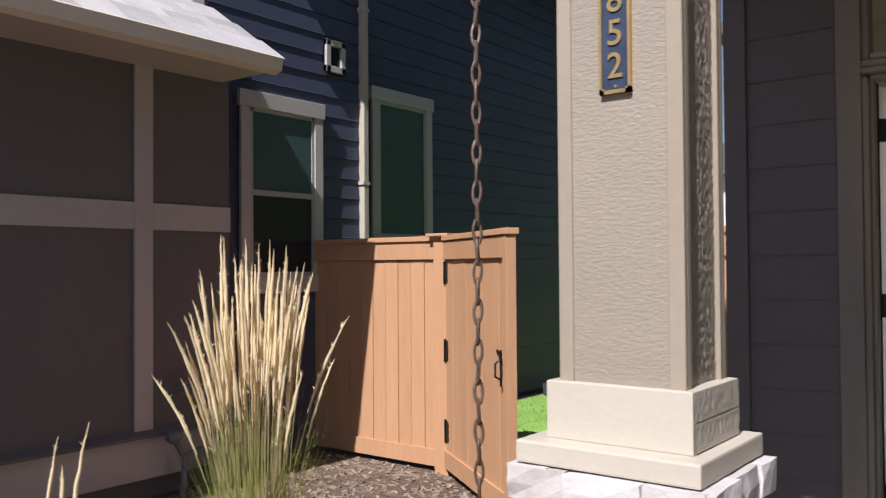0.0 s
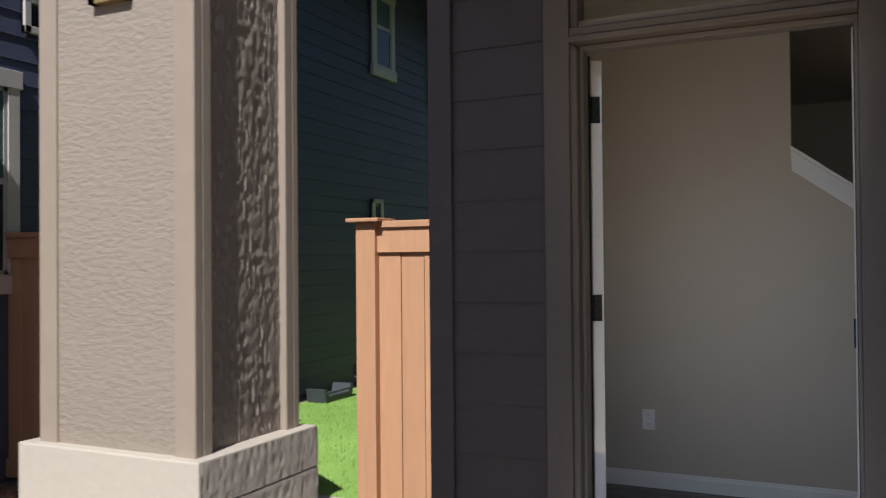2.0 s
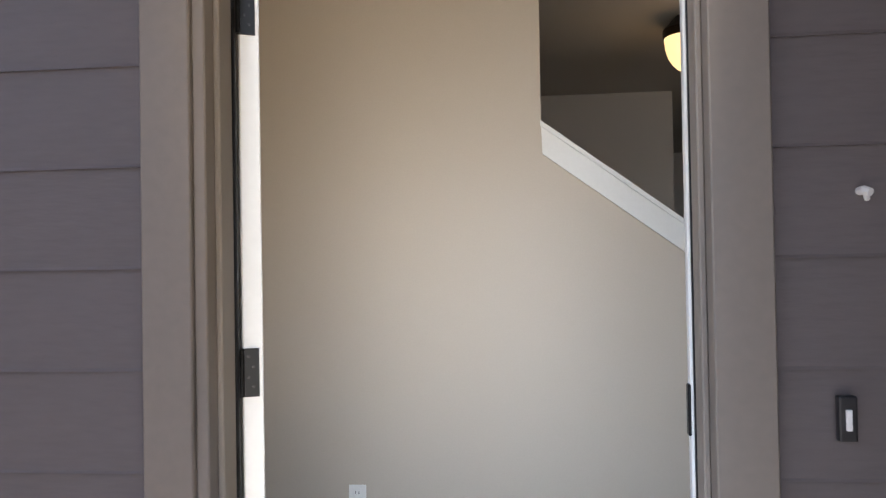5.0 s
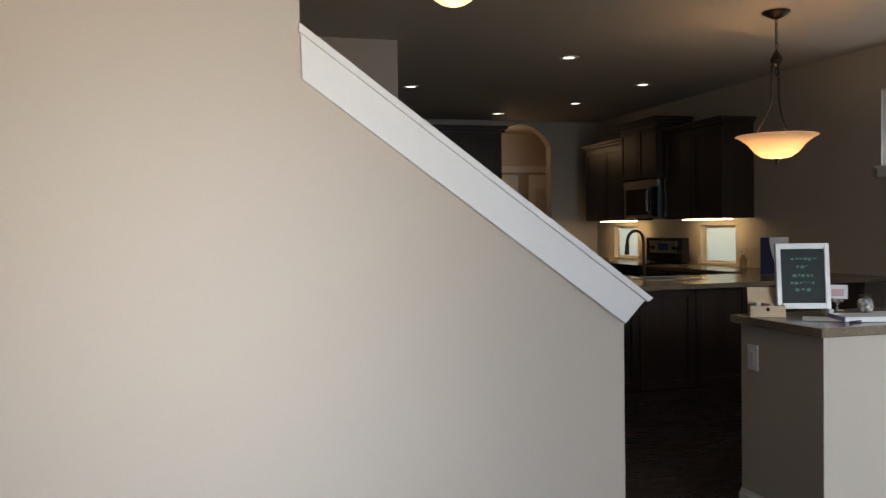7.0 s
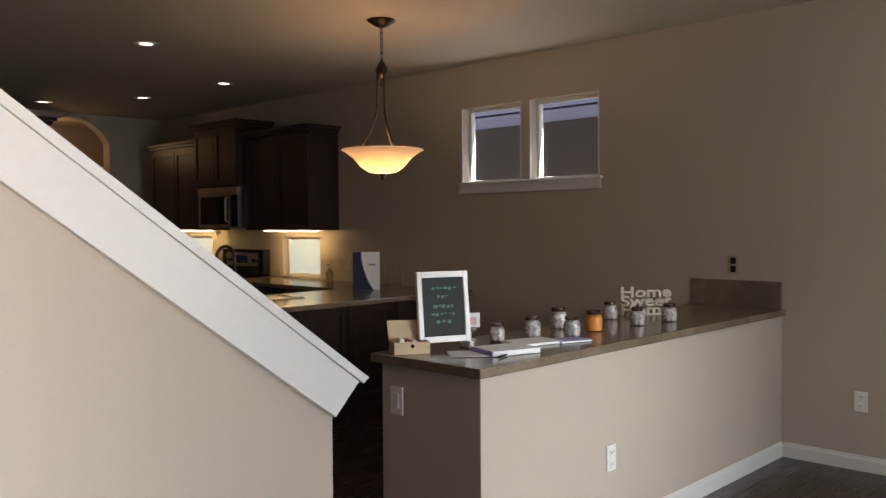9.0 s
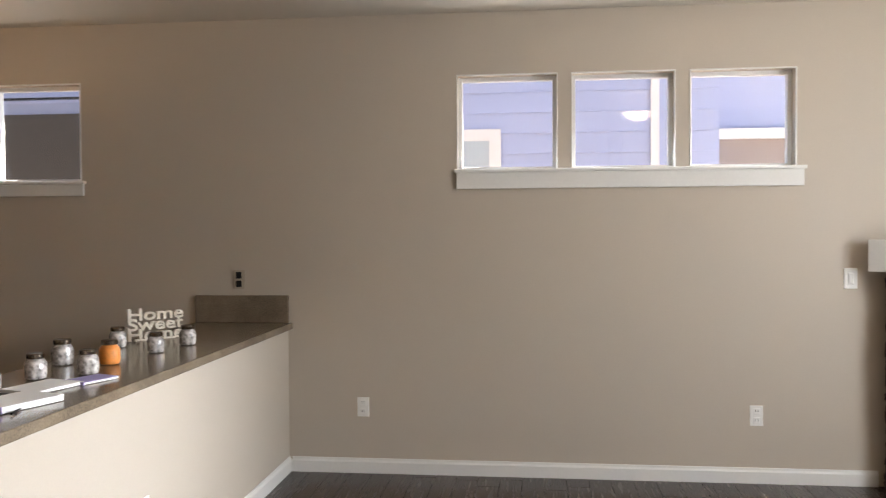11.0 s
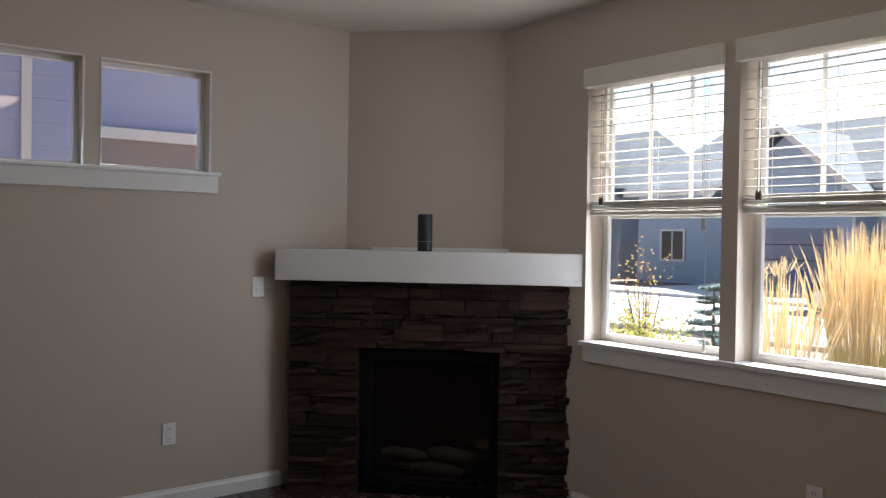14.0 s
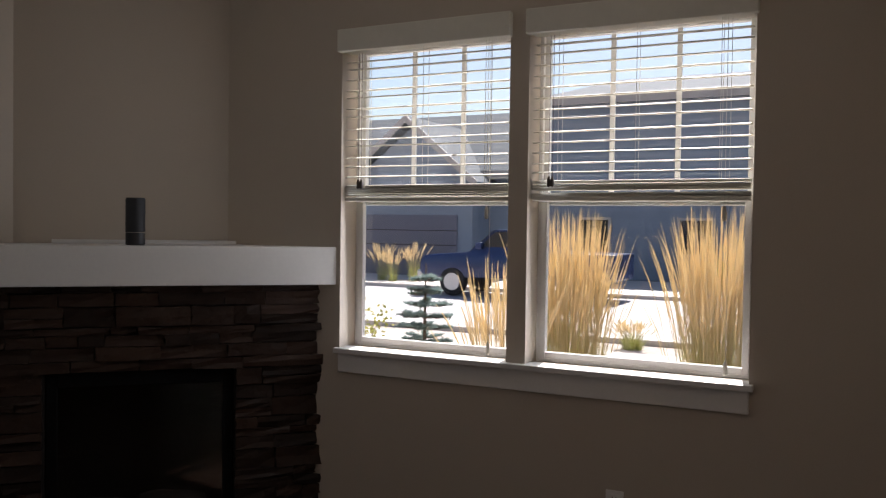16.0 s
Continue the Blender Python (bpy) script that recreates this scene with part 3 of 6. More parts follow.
def feather_grass(label, base, height, spread, stems, blades, seed, plume_size=1.0, foot=0.14, group="feather reed grasses"):
    rnd = random.Random(seed)
    plant = thing("feather_grass", label, "grass", group, base=base)
    st, pl, bl = bm_new(), bm_new(), bm_new()
    for _ in range(stems):
        a, lean = rnd.uniform(0, 6.283), abs(rnd.gauss(0, 0.5))
        lean = min(lean, 1.0) * spread
        h = height * rnd.uniform(0.66, 1.0) ** 0.8 * (1 - 0.10 * lean / max(spread, 0.01))
        r0 = foot * math.sqrt(rnd.uniform(0, 1))
        b = Vector((r0 * math.cos(a), r0 * math.sin(a), 0))
        out = Vector((math.cos(a + rnd.uniform(-0.4, 0.4)), math.sin(a + rnd.uniform(-0.4, 0.4)), 0))
        way = lambda s: b + out * (lean * (0.75 * s ** 1.4 + 0.30 * s ** 5)) + Vector((0, 0, h * s - 0.02))
        tube(st, [way(s) for s in (0, 0.3, 0.55, 0.8)], [0.0026, 0.0022, 0.0018, 0.0014], 3)
        n = 9
        wob = [rnd.uniform(0.7, 1.3) for _ in range(n + 1)]
        tube(pl, [way(0.70 + 0.30 * i / n) + Vector((rnd.uniform(-1, 1), rnd.uniform(-1, 1), 0)) * 0.002 for i in range(n + 1)],
             [max(0.0006, 0.0085 * plume_size * wob[i] * math.sin(math.pi * min(1, (i + 0.4) / (n + 0.6))) ** 0.8) for i in range(n + 1)], 5)
        for i in range(18):
            s = rnd.uniform(0.70, 0.98)
            p, side = way(s), Vector((rnd.uniform(-1, 1), rnd.uniform(-1, 1), rnd.uniform(0.9, 2.2))).normalized()
            q = p + side * rnd.uniform(0.015, 0.040) * plume_size
            w = side.orthogonal().normalized() * 0.0030 * plume_size
            f = [pl.verts.new(v) for v in (p - w, p + w, q)]
            pl.faces.new(f)
    for _ in range(blades):
        a = rnd.uniform(0, 6.283)
        r0, ln, out = foot * 1.2 * math.sqrt(rnd.uniform(0, 1)), height * rnd.uniform(0.25, 0.66), rnd.uniform(0.03, 0.26)
        b, d = Vector((r0 * math.cos(a), r0 * math.sin(a), 0)), Vector((math.cos(a), math.sin(a), 0))
        side = Vector((-d.y, d.x, 0)) * rnd.uniform(0.0025, 0.005)
        prev = None
        for s in (0, 0.35, 0.7, 1.0):
            p = b + d * (out * s * s) + Vector((0, 0, ln * (s - 0.28 * out * s ** 3)))
            w = side * (1 - s * 0.92)
            now = (bl.verts.new(p - w), bl.verts.new(p + w))
            if prev:
                bl.faces.new((prev[0], prev[1], now[1], now[0]))
            prev = now
    part("stems", st, STEM, plant)
    part("plumes", pl, PLUME, plant, "dry straw-coloured plumes")
    part("leaf_blades", bl, BLADE, plant, "narrow green leaf blades")
    return plant


feather_grass("tall feather reed grass with dry golden plumes in the mulch bed", (-2.15, -1.55, GROUND), 1.75, 0.33, 95, 420, 3, 0.9)
feather_grass("sparse dry grass at the edge of the bed", (-1.50, -2.90, GROUND), 1.28, 0.30, 7, 40, 8, 0.55)

# ---- fence and gate ----
FY = 1.13


def fence_panel(name, label, x0, x1, boards, z_top=1.462, base=None):
    f = thing(name, label, "fence", "cedar fences")
    if base is not None:
        f.matrix_basis = base
    z0 = GROUND + 0.05
    w = (x1 - x0) / boards
    me = mesh_of("fence_board", bevelled(box(bm_new(), 0.002, w - 0.002, -0.011, 0.011, z0 + 0.02, z_top - 0.02), 0.002, 1), CEDAR)
    for i in range(boards):
        shared_piece("fence_board", me, f, pose(x0 + i * w, 0.0025 * (i % 2), 0))
    part("top_rail", bevelled(box(bm_new(), x0, x1, -0.032, -0.012, z_top - 0.16, z_top - 0.02), 0.003), CEDAR, f)
    part("cap_rail", bevelled(box(bm_new(), x0, x1, -0.050, 0.050, z_top - 0.02, z_top + 0.018), 0.004), CEDAR, f)
    part("bottom_rail", bevelled(box(bm_new(), x0, x1, -0.032, -0.012, z0, z0 + 0.13), 0.003), CEDAR, f)
    return f


def fence_post(x, y, z_top=1.46):
    p = thing("fence_post", "cedar fence post with a flat cap", "fence post", "fence posts")
    part("post", bevelled(box(bm_new(), x - 0.062, x + 0.062, y - 0.062, y + 0.062, GROUND, z_top), 0.004), CEDAR, p)
    cap = bm_new()
    box(cap, x - 0.105, x + 0.105, y - 0.105, y + 0.105, z_top, z_top + 0.022)
    bevelled(cap, 0.006)
    part("post_cap", cap, CEDAR, p)
    return p


fence_panel("board_fence", "cedar board fence against the neighbouring house", -4.56, -3.22, 10, base=pose(0, FY, 0))
fence_panel("board_fence", "cedar board fence against the porch corner", -1.50, -0.63, 6, base=pose(0, FY, 0))
fence_post(-3.16, FY, 1.475)
fence_post(-1.556, FY, 1.475)
GATE_M = pose(-3.10, FY - 0.055, 0, 0, 0, -36)
gate = thing("gate", "cedar board gate standing ajar on black hinges", "gate")
gate.matrix_basis = GATE_M
me = mesh_of("gate_board", bevelled(box(bm_new(), 0.002, 0.161, -0.011, 0.011, GROUND + 0.10, 1.44), 0.002, 1), CEDAR)
for i in range(8):
    shared_piece("gate_board", me, gate, pose(0.012 + i * 0.1635, 0.002 * (i % 2), 0))
for nm, z0, z1 in (("top_rail", 1.30, 1.435), ("bottom_rail", GROUND + 0.07, GROUND + 0.2)):
    part(nm, bevelled(box(bm_new(), 0.01, 1.29, -0.032, -0.012, z0, z1), 0.003), CEDAR, gate)
part("cap_rail", bevelled(box(bm_new(), 0.01, 1.36, -0.045, 0.045, 1.44, 1.478), 0.004), CEDAR, gate)
part("end_stile", bevelled(box(bm_new(), 1.275, 1.345, -0.034, 0.030, GROUND + 0.07, 1.44), 0.003), CEDAR, gate)
for z in (0.02, 0.62, 1.20):
    hinge = bm_new()
    box(hinge, 0.004, 0.055, -0.017, -0.011, z - 0.075, z + 0.075)
    box(hinge, -0.062, -0.008, -0.017, -0.009, z - 0.075, z + 0.075)
    tube(hinge, [(-0.002, -0.018, z - 0.085), (-0.002, -0.018, z + 0.085)], 0.009, 8)
    for dz in (-0.05, 0.0, 0.05):
        box(hinge, 0.052, 0.066, -0.017, -0.012, z + dz - 0.012, z + dz + 0.012)
    part("strap_hinge", hinge, BLACK, gate, "black ornamental hinge")
latch = bm_new()
box(latch, 1.245, 1.262, -0.044, -0.034, 0.52, 0.74)
tube(latch, [(1.253, -0.036, 0.56), (1.253, -0.075, 0.58), (1.253, -0.075, 0.66), (1.253, -0.036, 0.69)], 0.007, 8)
tube(latch, [(1.215, -0.046, 0.735), (1.245, -0.052, 0.72), (1.285, -0.05, 0.69)], 0.009, 8)
part("latch", latch, BLACK, gate, "black thumb latch", True)
latch = bm_new()
box(latch, -1.632, -1.618, FY - 0.03, FY + 0.0, 0.55, 0.69)
tube(latch, [(-1.62, FY - 0.02, 0.58), (-1.655, FY - 0.03, 0.60), (-1.65, FY - 0.03, 0.66), (-1.62, FY - 0.02, 0.69)], 0.007, 8)
solid("latch_catch", latch, BLACK, "black latch catch screwed to the fence post", "latch")

# ---- neighbouring house ----
house = thing("neighbour_house", "two-storey slate siding house with a brown garage wall", "house")
NX, NX2, NJ = -4.57, -4.70, 1.76
part("wall", box(bm_new(), -9.0, NX - 0.02, 0.02, NJ - 0.02, GROUND - 0.1, 5.12), NAVY, house)
part("wall", box(bm_new(), -9.0, NX2 - 0.02, NJ - 0.02, 11.2, GROUND - 0.1, 5.12), NAVY, house)
lap_courses(house, NJ - 0.0, 0.178, GROUND + 0.05, 5.1, NAVY, pose(NX - 0.02, 0.0, 0) @ RIGHT_SIDE, 0.019, jitter=0.5)
lap_courses(house, 11.2 - NJ, 0.178, GROUND + 0.05, 5.1, NAVY, pose(NX2 - 0.02, NJ, 0) @ RIGHT_SIDE, 0.019, jitter=0.3)
part("corner_board", box(bm_new(), NX2, NX + 0.012, NJ - 0.01, NJ + 0.02, GROUND, 5.1), NAVY, house)
roof = prism(bm_new(), [(NX2 + 0.80, 4.97), (NX2 + 0.80, 5.14), (-9.3, 7.75), (-9.3, 7.55)], "y", -0.4, 11.45)
part("main_roof", roof, surface("dark roof", (0.10, 0.095, 0.10), 0.9, 0.2, 40, 0.3, 2), house)
part("fascia", box(bm_new(), NX2 + 0.80, NX2 + 0.85, -0.4, 11.45, 4.95, 5.12), GREY_TRIM, house)
# garage wall with half-timber trim
GX = -4.40
part("garage_wall", box(bm_new(), -9.0, GX, -9.0, 0.085, GROUND - 0.1, 2.86), BROWN_PANEL, house, "brown panelled garage wall")
for y0, y1, z0, z1 in ((-0.713, -0.573, 0.105, 2.80), (-3.2, -3.06, 0.105, 2.80)):
    part("trim_board", bevelled(box(bm_new(), GX, GX + 0.022, y0, y1, z0, z1), 0.003, 1), GREY_TRIM, house)
for y0, y1 in ((-0.573, 0.085), (-3.06, -0.713), (-8.5, -3.2)):
    part("trim_board", bevelled(box(bm_new(), GX, GX + 0.020, y0, y1, 1.515, 1.70), 0.003, 1), GREY_TRIM, house)
part("base_band", bevelled(box(bm_new(), GX, GX + 0.035, -9, 0.085, -0.18, 0.105), 0.003, 1), GREY_TRIM, house)
part("base_ledge", prism(bm_new(), [(GX, 0.105), (GX + 0.075, 0.105), (GX + 0.075, 0.125), (GX, 0.16)], "y", -9, 0.085), BROWN_PANEL, house)
gutter = prism(bm_new(), [(-3.745, 2.585), (-3.68, 2.605), (-3.66, 2.69), (-3.67, 2.70), (-3.775, 2.70)], "y", -9, -0.03)
part("gutter", gutter, surface("cream gutter", (0.60, 0.53, 0.43), 0.45, 0.05, 40, 0.05, 2), house, "cream metal eaves gutter")
part("soffit", box(bm_new(), GX, -3.78, -9, 0.02, 2.635, 2.66), GREY_TRIM, house)
SHINGLE = surface("weathered shingles", (0.30, 0.27, 0.27), 0.95, 0.25, 60, 0.5, 3, tint=(0.50, 0.46, 0.46), piece=0.4)
rise = 0.62
part("garage_roof", prism(bm_new(), [(-3.78, 2.672), (-3.78, 2.692), (-7.5, 2.692 + rise * 3.72), (-7.5, 2.672 + rise * 3.72)], "y", -9, 0.04), SHINGLE, house)
me = mesh_of("shingle", box(bm_new(), -0.30, 0.0, 0.004, 0.296, 0.0, 0.010), SHINGLE)
tilt = math.degrees(math.atan(rise))
for row in range(9):
    for col in range(22):
        x = -3.73 - row * 0.14
        shared_piece("shingle", me, house, pose(x, -0.25 - col * 0.30 - (0.15 if row % 2 else 0.0), 2.700 + (-3.78 - x + 0.05) * rise + 0.004, 0, tilt + 2.5, 0))
part("dormer_trim", box(bm_new(), -4.93, -4.60, -0.15, 0.05, 3.08, 4.95), surface("cream trim", (0.6, 0.55, 0.46), 0.5, 0.05, 30, 0.05, 2), house, "cream corner trim above the roof")

BLIND_GREEN = surface("drawn green blind", (0.045, 0.085, 0.08), 0.6, 0.1, 8, 0.05, 2, stretch=(1, 1, 12))
DARK_GLASS = plain("dark window glass", (0.018, 0.022, 0.026), 0.06, 0.0, 0.5)


def house_window(y0, y1, z0, z1, x, meet=None, sill=True, head=0.13, blind=False, hood=0.02):
    """A trimmed window on the neighbour's wall, facing +x; outer size of its trim."""
    w = part("window", box(bm_new(), x, x + 0.012, y0 + 0.08, y1 - 0.08, z0 + 0.08, z1 - head), BLIND_GREEN if blind else DARK_GLASS, house, "double-hung window with grey trim")
    b = 0.095
    for a in ((y0, y0 + b, z0, z1 - head), (y1 - b, y1, z0, z1 - head)):
        part("casing", bevelled(box(bm_new(), x, x + 0.034, *a), 0.003, 1), GREY_TRIM, w)
    part("head_casing", bevelled(box(bm_new(), x, x + 0.042, y0 - hood, y1 + hood, z1 - head, z1), 0.003, 1), GREY_TRIM, w)
    part("sill", bevelled(box(bm_new(), x, x + 0.050, y0 - hood, y1 + hood, z0 - 0.06, z0 + 0.08), 0.003, 1), GREY_TRIM, w)
    VINYL = bpy.data.materials.get("grey vinyl") or plain("grey vinyl", (0.36, 0.34, 0.32), 0.4)
    for a in ((y0 + b, y0 + b + 0.03, z0 + 0.08, z1 - head), (y1 - b - 0.03, y1 - b, z0 + 0.08, z1 - head), (y0 + b, y1 - b, z1 - head - 0.03, z1 - head), (y0 + b, y1 - b, z0 + 0.08, z0 + 0.11)):
        part("sash_frame", box(bm_new(), x, x + 0.024, *a), VINYL, w)
    if meet:
        part("meeting_rail", box(bm_new(), x, x + 0.028, y0 + b, y1 - b, meet - 0.022, meet + 0.022), VINYL, w)
        part("upper_blind", box(bm_new(), x, x + 0.016, y0 + b + 0.03, y1 - b - 0.03, meet + 0.022, z1 - head - 0.03), BLIND_GREEN, w, "drawn green blind behind glass")
    return w


house_window(0.31, 1.20, 1.10, 2.66, NX + 0.004, meet=1.85)
house_window(1.98, 2.90, 1.46, 2.98, NX2 + 0.004, blind=True)
house_window(6.64, 7.26, 3.80, 4.95, NX2 + 0.004, meet=4.42)
house_window(8.40, 8.98, 3.68, 5.0, NX2 + 0.004, meet=4.4)
house_window(10.3, 10.9, 0.95, 2.0, NX2 + 0.004)


def vent(y0, y1, z0, z1, x):
    v = part("wall_vent", box(bm_new(), x, x + 0.02, y0, y1, z0, z1), DARK_GLASS, house, "square wall vent with a pale frame")
    for a in ((y0, y0 + 0.055, z0, z1), (y1 - 0.055, y1, z0, z1), (y0, y1, z0, z0 + 0.055), (y0, y1, z1 - 0.055, z1)):
        part("frame", bevelled(box(bm_new(), x, x + 0.045, *a), 0.004, 1), GREY_TRIM, v)


vent(1.235, 1.475, 2.965, 3.25, NX + 0.004)
vent(6.60, 6.88, 1.77, 2.08, NX2 + 0.004)
pipe = bm_new()
box(pipe, NX - 0.02, NX + 0.055, 1.70, 1.765, GROUND, 5.7)
part("downpipe", bevelled(pipe, 0.008), surface("downpipe paint", (0.42, 0.37, 0.29), 0.5, 0.05, 40, 0.05, 2), house, "square cream downpipe")
for z in (0.6, 2.0, 3.6):
    part("pipe_strap", box(bm_new(), NX - 0.02, NX + 0.06, 1.685, 1.78, z, z + 0.03), GREY_TRIM, house)

# gas meter by the garage wall
GREY_METAL = surface("grey meter paint", (0.15, 0.155, 0.16), 0.45, 0.12, 40, 0.1, 4, metal=0.3)
meter = thing("gas_meter", "grey gas meter with pipes at the garage wall", "gas meter", base=(-4.20, -0.08, GROUND))
body = bm_new()
turned(body, [(0.02, 0.02), (0.12, 0.04), (0.135, 0.12), (0.135, 0.25), (0.11, 0.33), (0.06, 0.36), (0.02, 0.365)], n=20)
part("body", body, GREY_METAL, meter, smooth=True)
part("index_box", bevelled(box(bm_new(), 0.02, 0.16, -0.09, 0.09, 0.34, 0.45), 0.012), surface("silver meter face", (0.45, 0.46, 0.48), 0.3, 0.1, 40, 0.05, 4, metal=0.6), meter, "silver index box")
pipes = bm_new()
tube(pipes, [(-0.06, -0.12, 0.30), (-0.06, -0.12, 0.62), (-0.06, -0.06, 0.68), (-0.06, 0.10, 0.68), (-0.06, 0.14, 0.62), (-0.06, 0.14, 0.30)], 0.022, 10)
tube(pipes, [(-0.06, -0.12, 0.30), (-0.06, -0.32, 0.28), (-0.06, -0.34, -0.02)], 0.024, 10)
part("pipe", pipes, GREY_METAL, meter, smooth=True)
reg = bm_new()
turned(reg, [(0.02, -0.02), (0.05, 0.0), (0.11, 0.02), (0.11, 0.035), (0.06, 0.06), (0.02, 0.07)], n=18, m=pose(-0.05, -0.28, 0.70, 0, 0, 0))
part("regulator", reg, GREY_METAL, meter, smooth=True)
valve = bm_new()
turned(valve, [(0.03, -0.05), (0.05, -0.02), (0.05, 0.02), (0.03, 0.05)], n=14, m=pose(-0.05, -0.42, 0.42, 90, 0, 0))
tube(valve, [(-0.06, -0.34, 0.28), (-0.06, -0.42, 0.42)], 0.02, 8)
part("valve", valve, GREY_METAL, meter, smooth=True)

# electricity box, troughs by the lawn
ebox = thing("meter_box", "grey electric meter box on the slate siding", "meter box", base=(NX2 + 0.012, 4.13, 0.82))
part("box", bevelled(box(bm_new(), 0, 0.12, -0.19, 0.19, 0, 0.36), 0.008), plain("grey box paint", (0.30, 0.31, 0.32), 0.45), ebox)
part("cover", bevelled(box(bm_new(), 0.12, 0.14, -0.15, 0.06, 0.03, 0.30), 0.006), plain("pale cover", (0.42, 0.44, 0.46), 0.4), ebox)
part("dial", box(bm_new(), 0.14, 0.147, -0.11, 0.02, 0.10, 0.24), plain("blue dial", (0.10, 0.16, 0.30), 0.3), ebox)
dome = bm_new()
turned(dome, [(0.08, 0), (0.08, 0.05), (0.06, 0.08), (0.01, 0.09)], n=16, m=pose(0.07, -0.02, 0.36, 0, 0, 0))
part("hood", dome, plain("grey box paint", (0.30, 0.31, 0.32), 0.45), ebox, smooth=True)


def trough(y, length, colour, label):
    t = thing("splash_block", label, "splash block", base=(-4.35, y, GROUND + 0.012))
    b = prism(bm_new(), [(-length / 2, 0), (length / 2, 0), (length / 2 + 0.03, 0.15), (length / 2 - 0.03, 0.15), (length / 2 - 0.06, 0.06), (-length / 2 + 0.06, 0.06), (-length / 2 + 0.03, 0.15), (-length / 2 - 0.03, 0.15)], "x", -0.12, 0.12, pose(0, 0, 0, 0, 0, 0))
    part("block", b, colour, t)
    for z in (0.05, 0.095):
        part("rib", box(bm_new(), 0.12, 0.13, -length / 2, length / 2, z, z + 0.02), colour, t)


trough(5.05, 0.55, surface("dark plastic", (0.045, 0.05, 0.055), 0.5, 0.1, 40, 0.1, 3), "dark plastic splash block on the lawn")
trough(3.45, 0.42, surface("pale block", (0.36, 0.36, 0.34), 0.7, 0.1, 40, 0.1, 3), "pale concrete splash block beside the siding")

# turf blades close to the fence
turf, rnd = bm_new(), random.Random(4)
for _ in range(9000):
    x, y = rnd.uniform(-4.5, -1.7), rnd.uniform(1.4, 7.0)
    a, h = rnd.uniform(0, 6.28), rnd.uniform(0.02, 0.045)
    c, s = math.cos(a) * 0.004, math.sin(a) * 0.004
    dx, dy = rnd.uniform(-0.015, 0.015), rnd.uniform(-0.015, 0.015)
    turf.faces.new([turf.verts.new(v) for v in ((x - c, y - s, GROUND + 0.01), (x + c, y + s, GROUND + 0.01), (x + dx, y + dy, GROUND + 0.01 + h))])
solid("turf_blades", turf, LAWN, "short bright green grass blades of the lawn", "grass", "", "stuff")
# mulch chips in the front bed
chips, rnd = bm_new(), random.Random(6)
for _ in range(5000):
    x, y = rnd.uniform(-4.3, -0.6), rnd.uniform(-2.5, 1.1)
    m = pose(x, y, GROUND + 0.006, rnd.uniform(-30, 30), rnd.uniform(-30, 30), rnd.uniform(0, 180))
    l, w = rnd.uniform(0.012, 0.04), rnd.uniform(0.005, 0.012)
    box(chips, -l, l, -w, w, -0.004, 0.004, m)
solid("mulch_chips", chips, surface("bark chips", (0.13, 0.085, 0.06), 0.9, 0.3, 30, 0.2, 4, tint=(0.34, 0.25, 0.18), island=0.6), "loose bark chips on the planting bed", "mulch", "", "stuff")
# ---- windows of the right wall ----
VINYL = surface("white vinyl", (0.72, 0.72, 0.71), 0.35, 0.03, 40, 0.03, 2)


def frame_bars(parent, name, material, axis, d0, d1, a0, a1, z0, z1, w):
    """Four bars round an opening; axis is the wall's direction."""
    for p, q, r, s in ((a0, a0 + w, z0, z1), (a1 - w, a1, z0, z1), (a0 + w, a1 - w, z0, z0 + w), (a0 + w, a1 - w, z1 - w, z1)):
        bm = box(bm_new(), p, q, d0, d1, r, s) if axis == "x" else box(bm_new(), d0, d1, p, q, r, s)
        part(name, bevelled(bm, 0.002, 1), material, parent)


def high_window(y0, y1, z0, z1, label="small fixed window in a painted drywall opening"):
    w = tagged(thing("window_1", label, "window"), kind="structure")
    frame_bars(w, "window_frame", VINYL, "y", XR + 0.085, XR + 0.135, y0, y1, z0, z1, 0.024)
    p = part("pane", box(bm_new(), XR + 0.105, XR + 0.111, y0 + 0.024, y1 - 0.024, z0 + 0.024, z1 - 0.024), GLASS, w)
    p.visible_shadow = False
    # slim white edge trim round the opening
    frame_bars(w, "edge_trim", WHITE, "y", XR - 0.004, XR + 0.010, y0 - 0.004, y1 + 0.004, z0, z1 + 0.004, 0.008)
    return w


for o in SIDE_WINDOWS + DINING_WINDOWS:
    high_window(*o)
for y0, y1, z0, z1 in ((-0.395, 1.56, 1.722, 1.83), (3.862, 5.225, 1.705, 1.79)):
    s = thing("window_ledge", "white painted ledge and apron under high windows", "window ledge")
    part("apron", bevelled(box(bm_new(), XR - 0.020, XR, y0, y1, z0, z1 - 0.014), 0.003, 1), WHITE, s)
    part("sill", bevelled(box(bm_new(), XR - 0.032, XR, y0 - 0.012, y1 + 0.012, z1 - 0.014, z1 + 0.006), 0.003, 1), WHITE, s)
# Daylight behind these panes is put in as a weak glow.
FROST = glowing("frosted glass with emitted daylight", (0.76, 0.92, 0.86), 0.06, (0.35, 0.4, 0.4))
for y0, y1, z0, z1 in COUNTER_WINDOWS:
    w = tagged(thing("window_2", "small frosted window between counter and wall cabinets", "window"), kind="structure")
    frame_bars(w, "window_frame", VINYL, "y", XR + 0.06, XR + 0.10, y0, y1, z0, z1, 0.03)
    part("pane", box(bm_new(), XR + 0.075, XR + 0.083, y0 + 0.03, y1 - 0.03, z0 + 0.03, z1 - 0.03), FROST, w, "frosted glass")

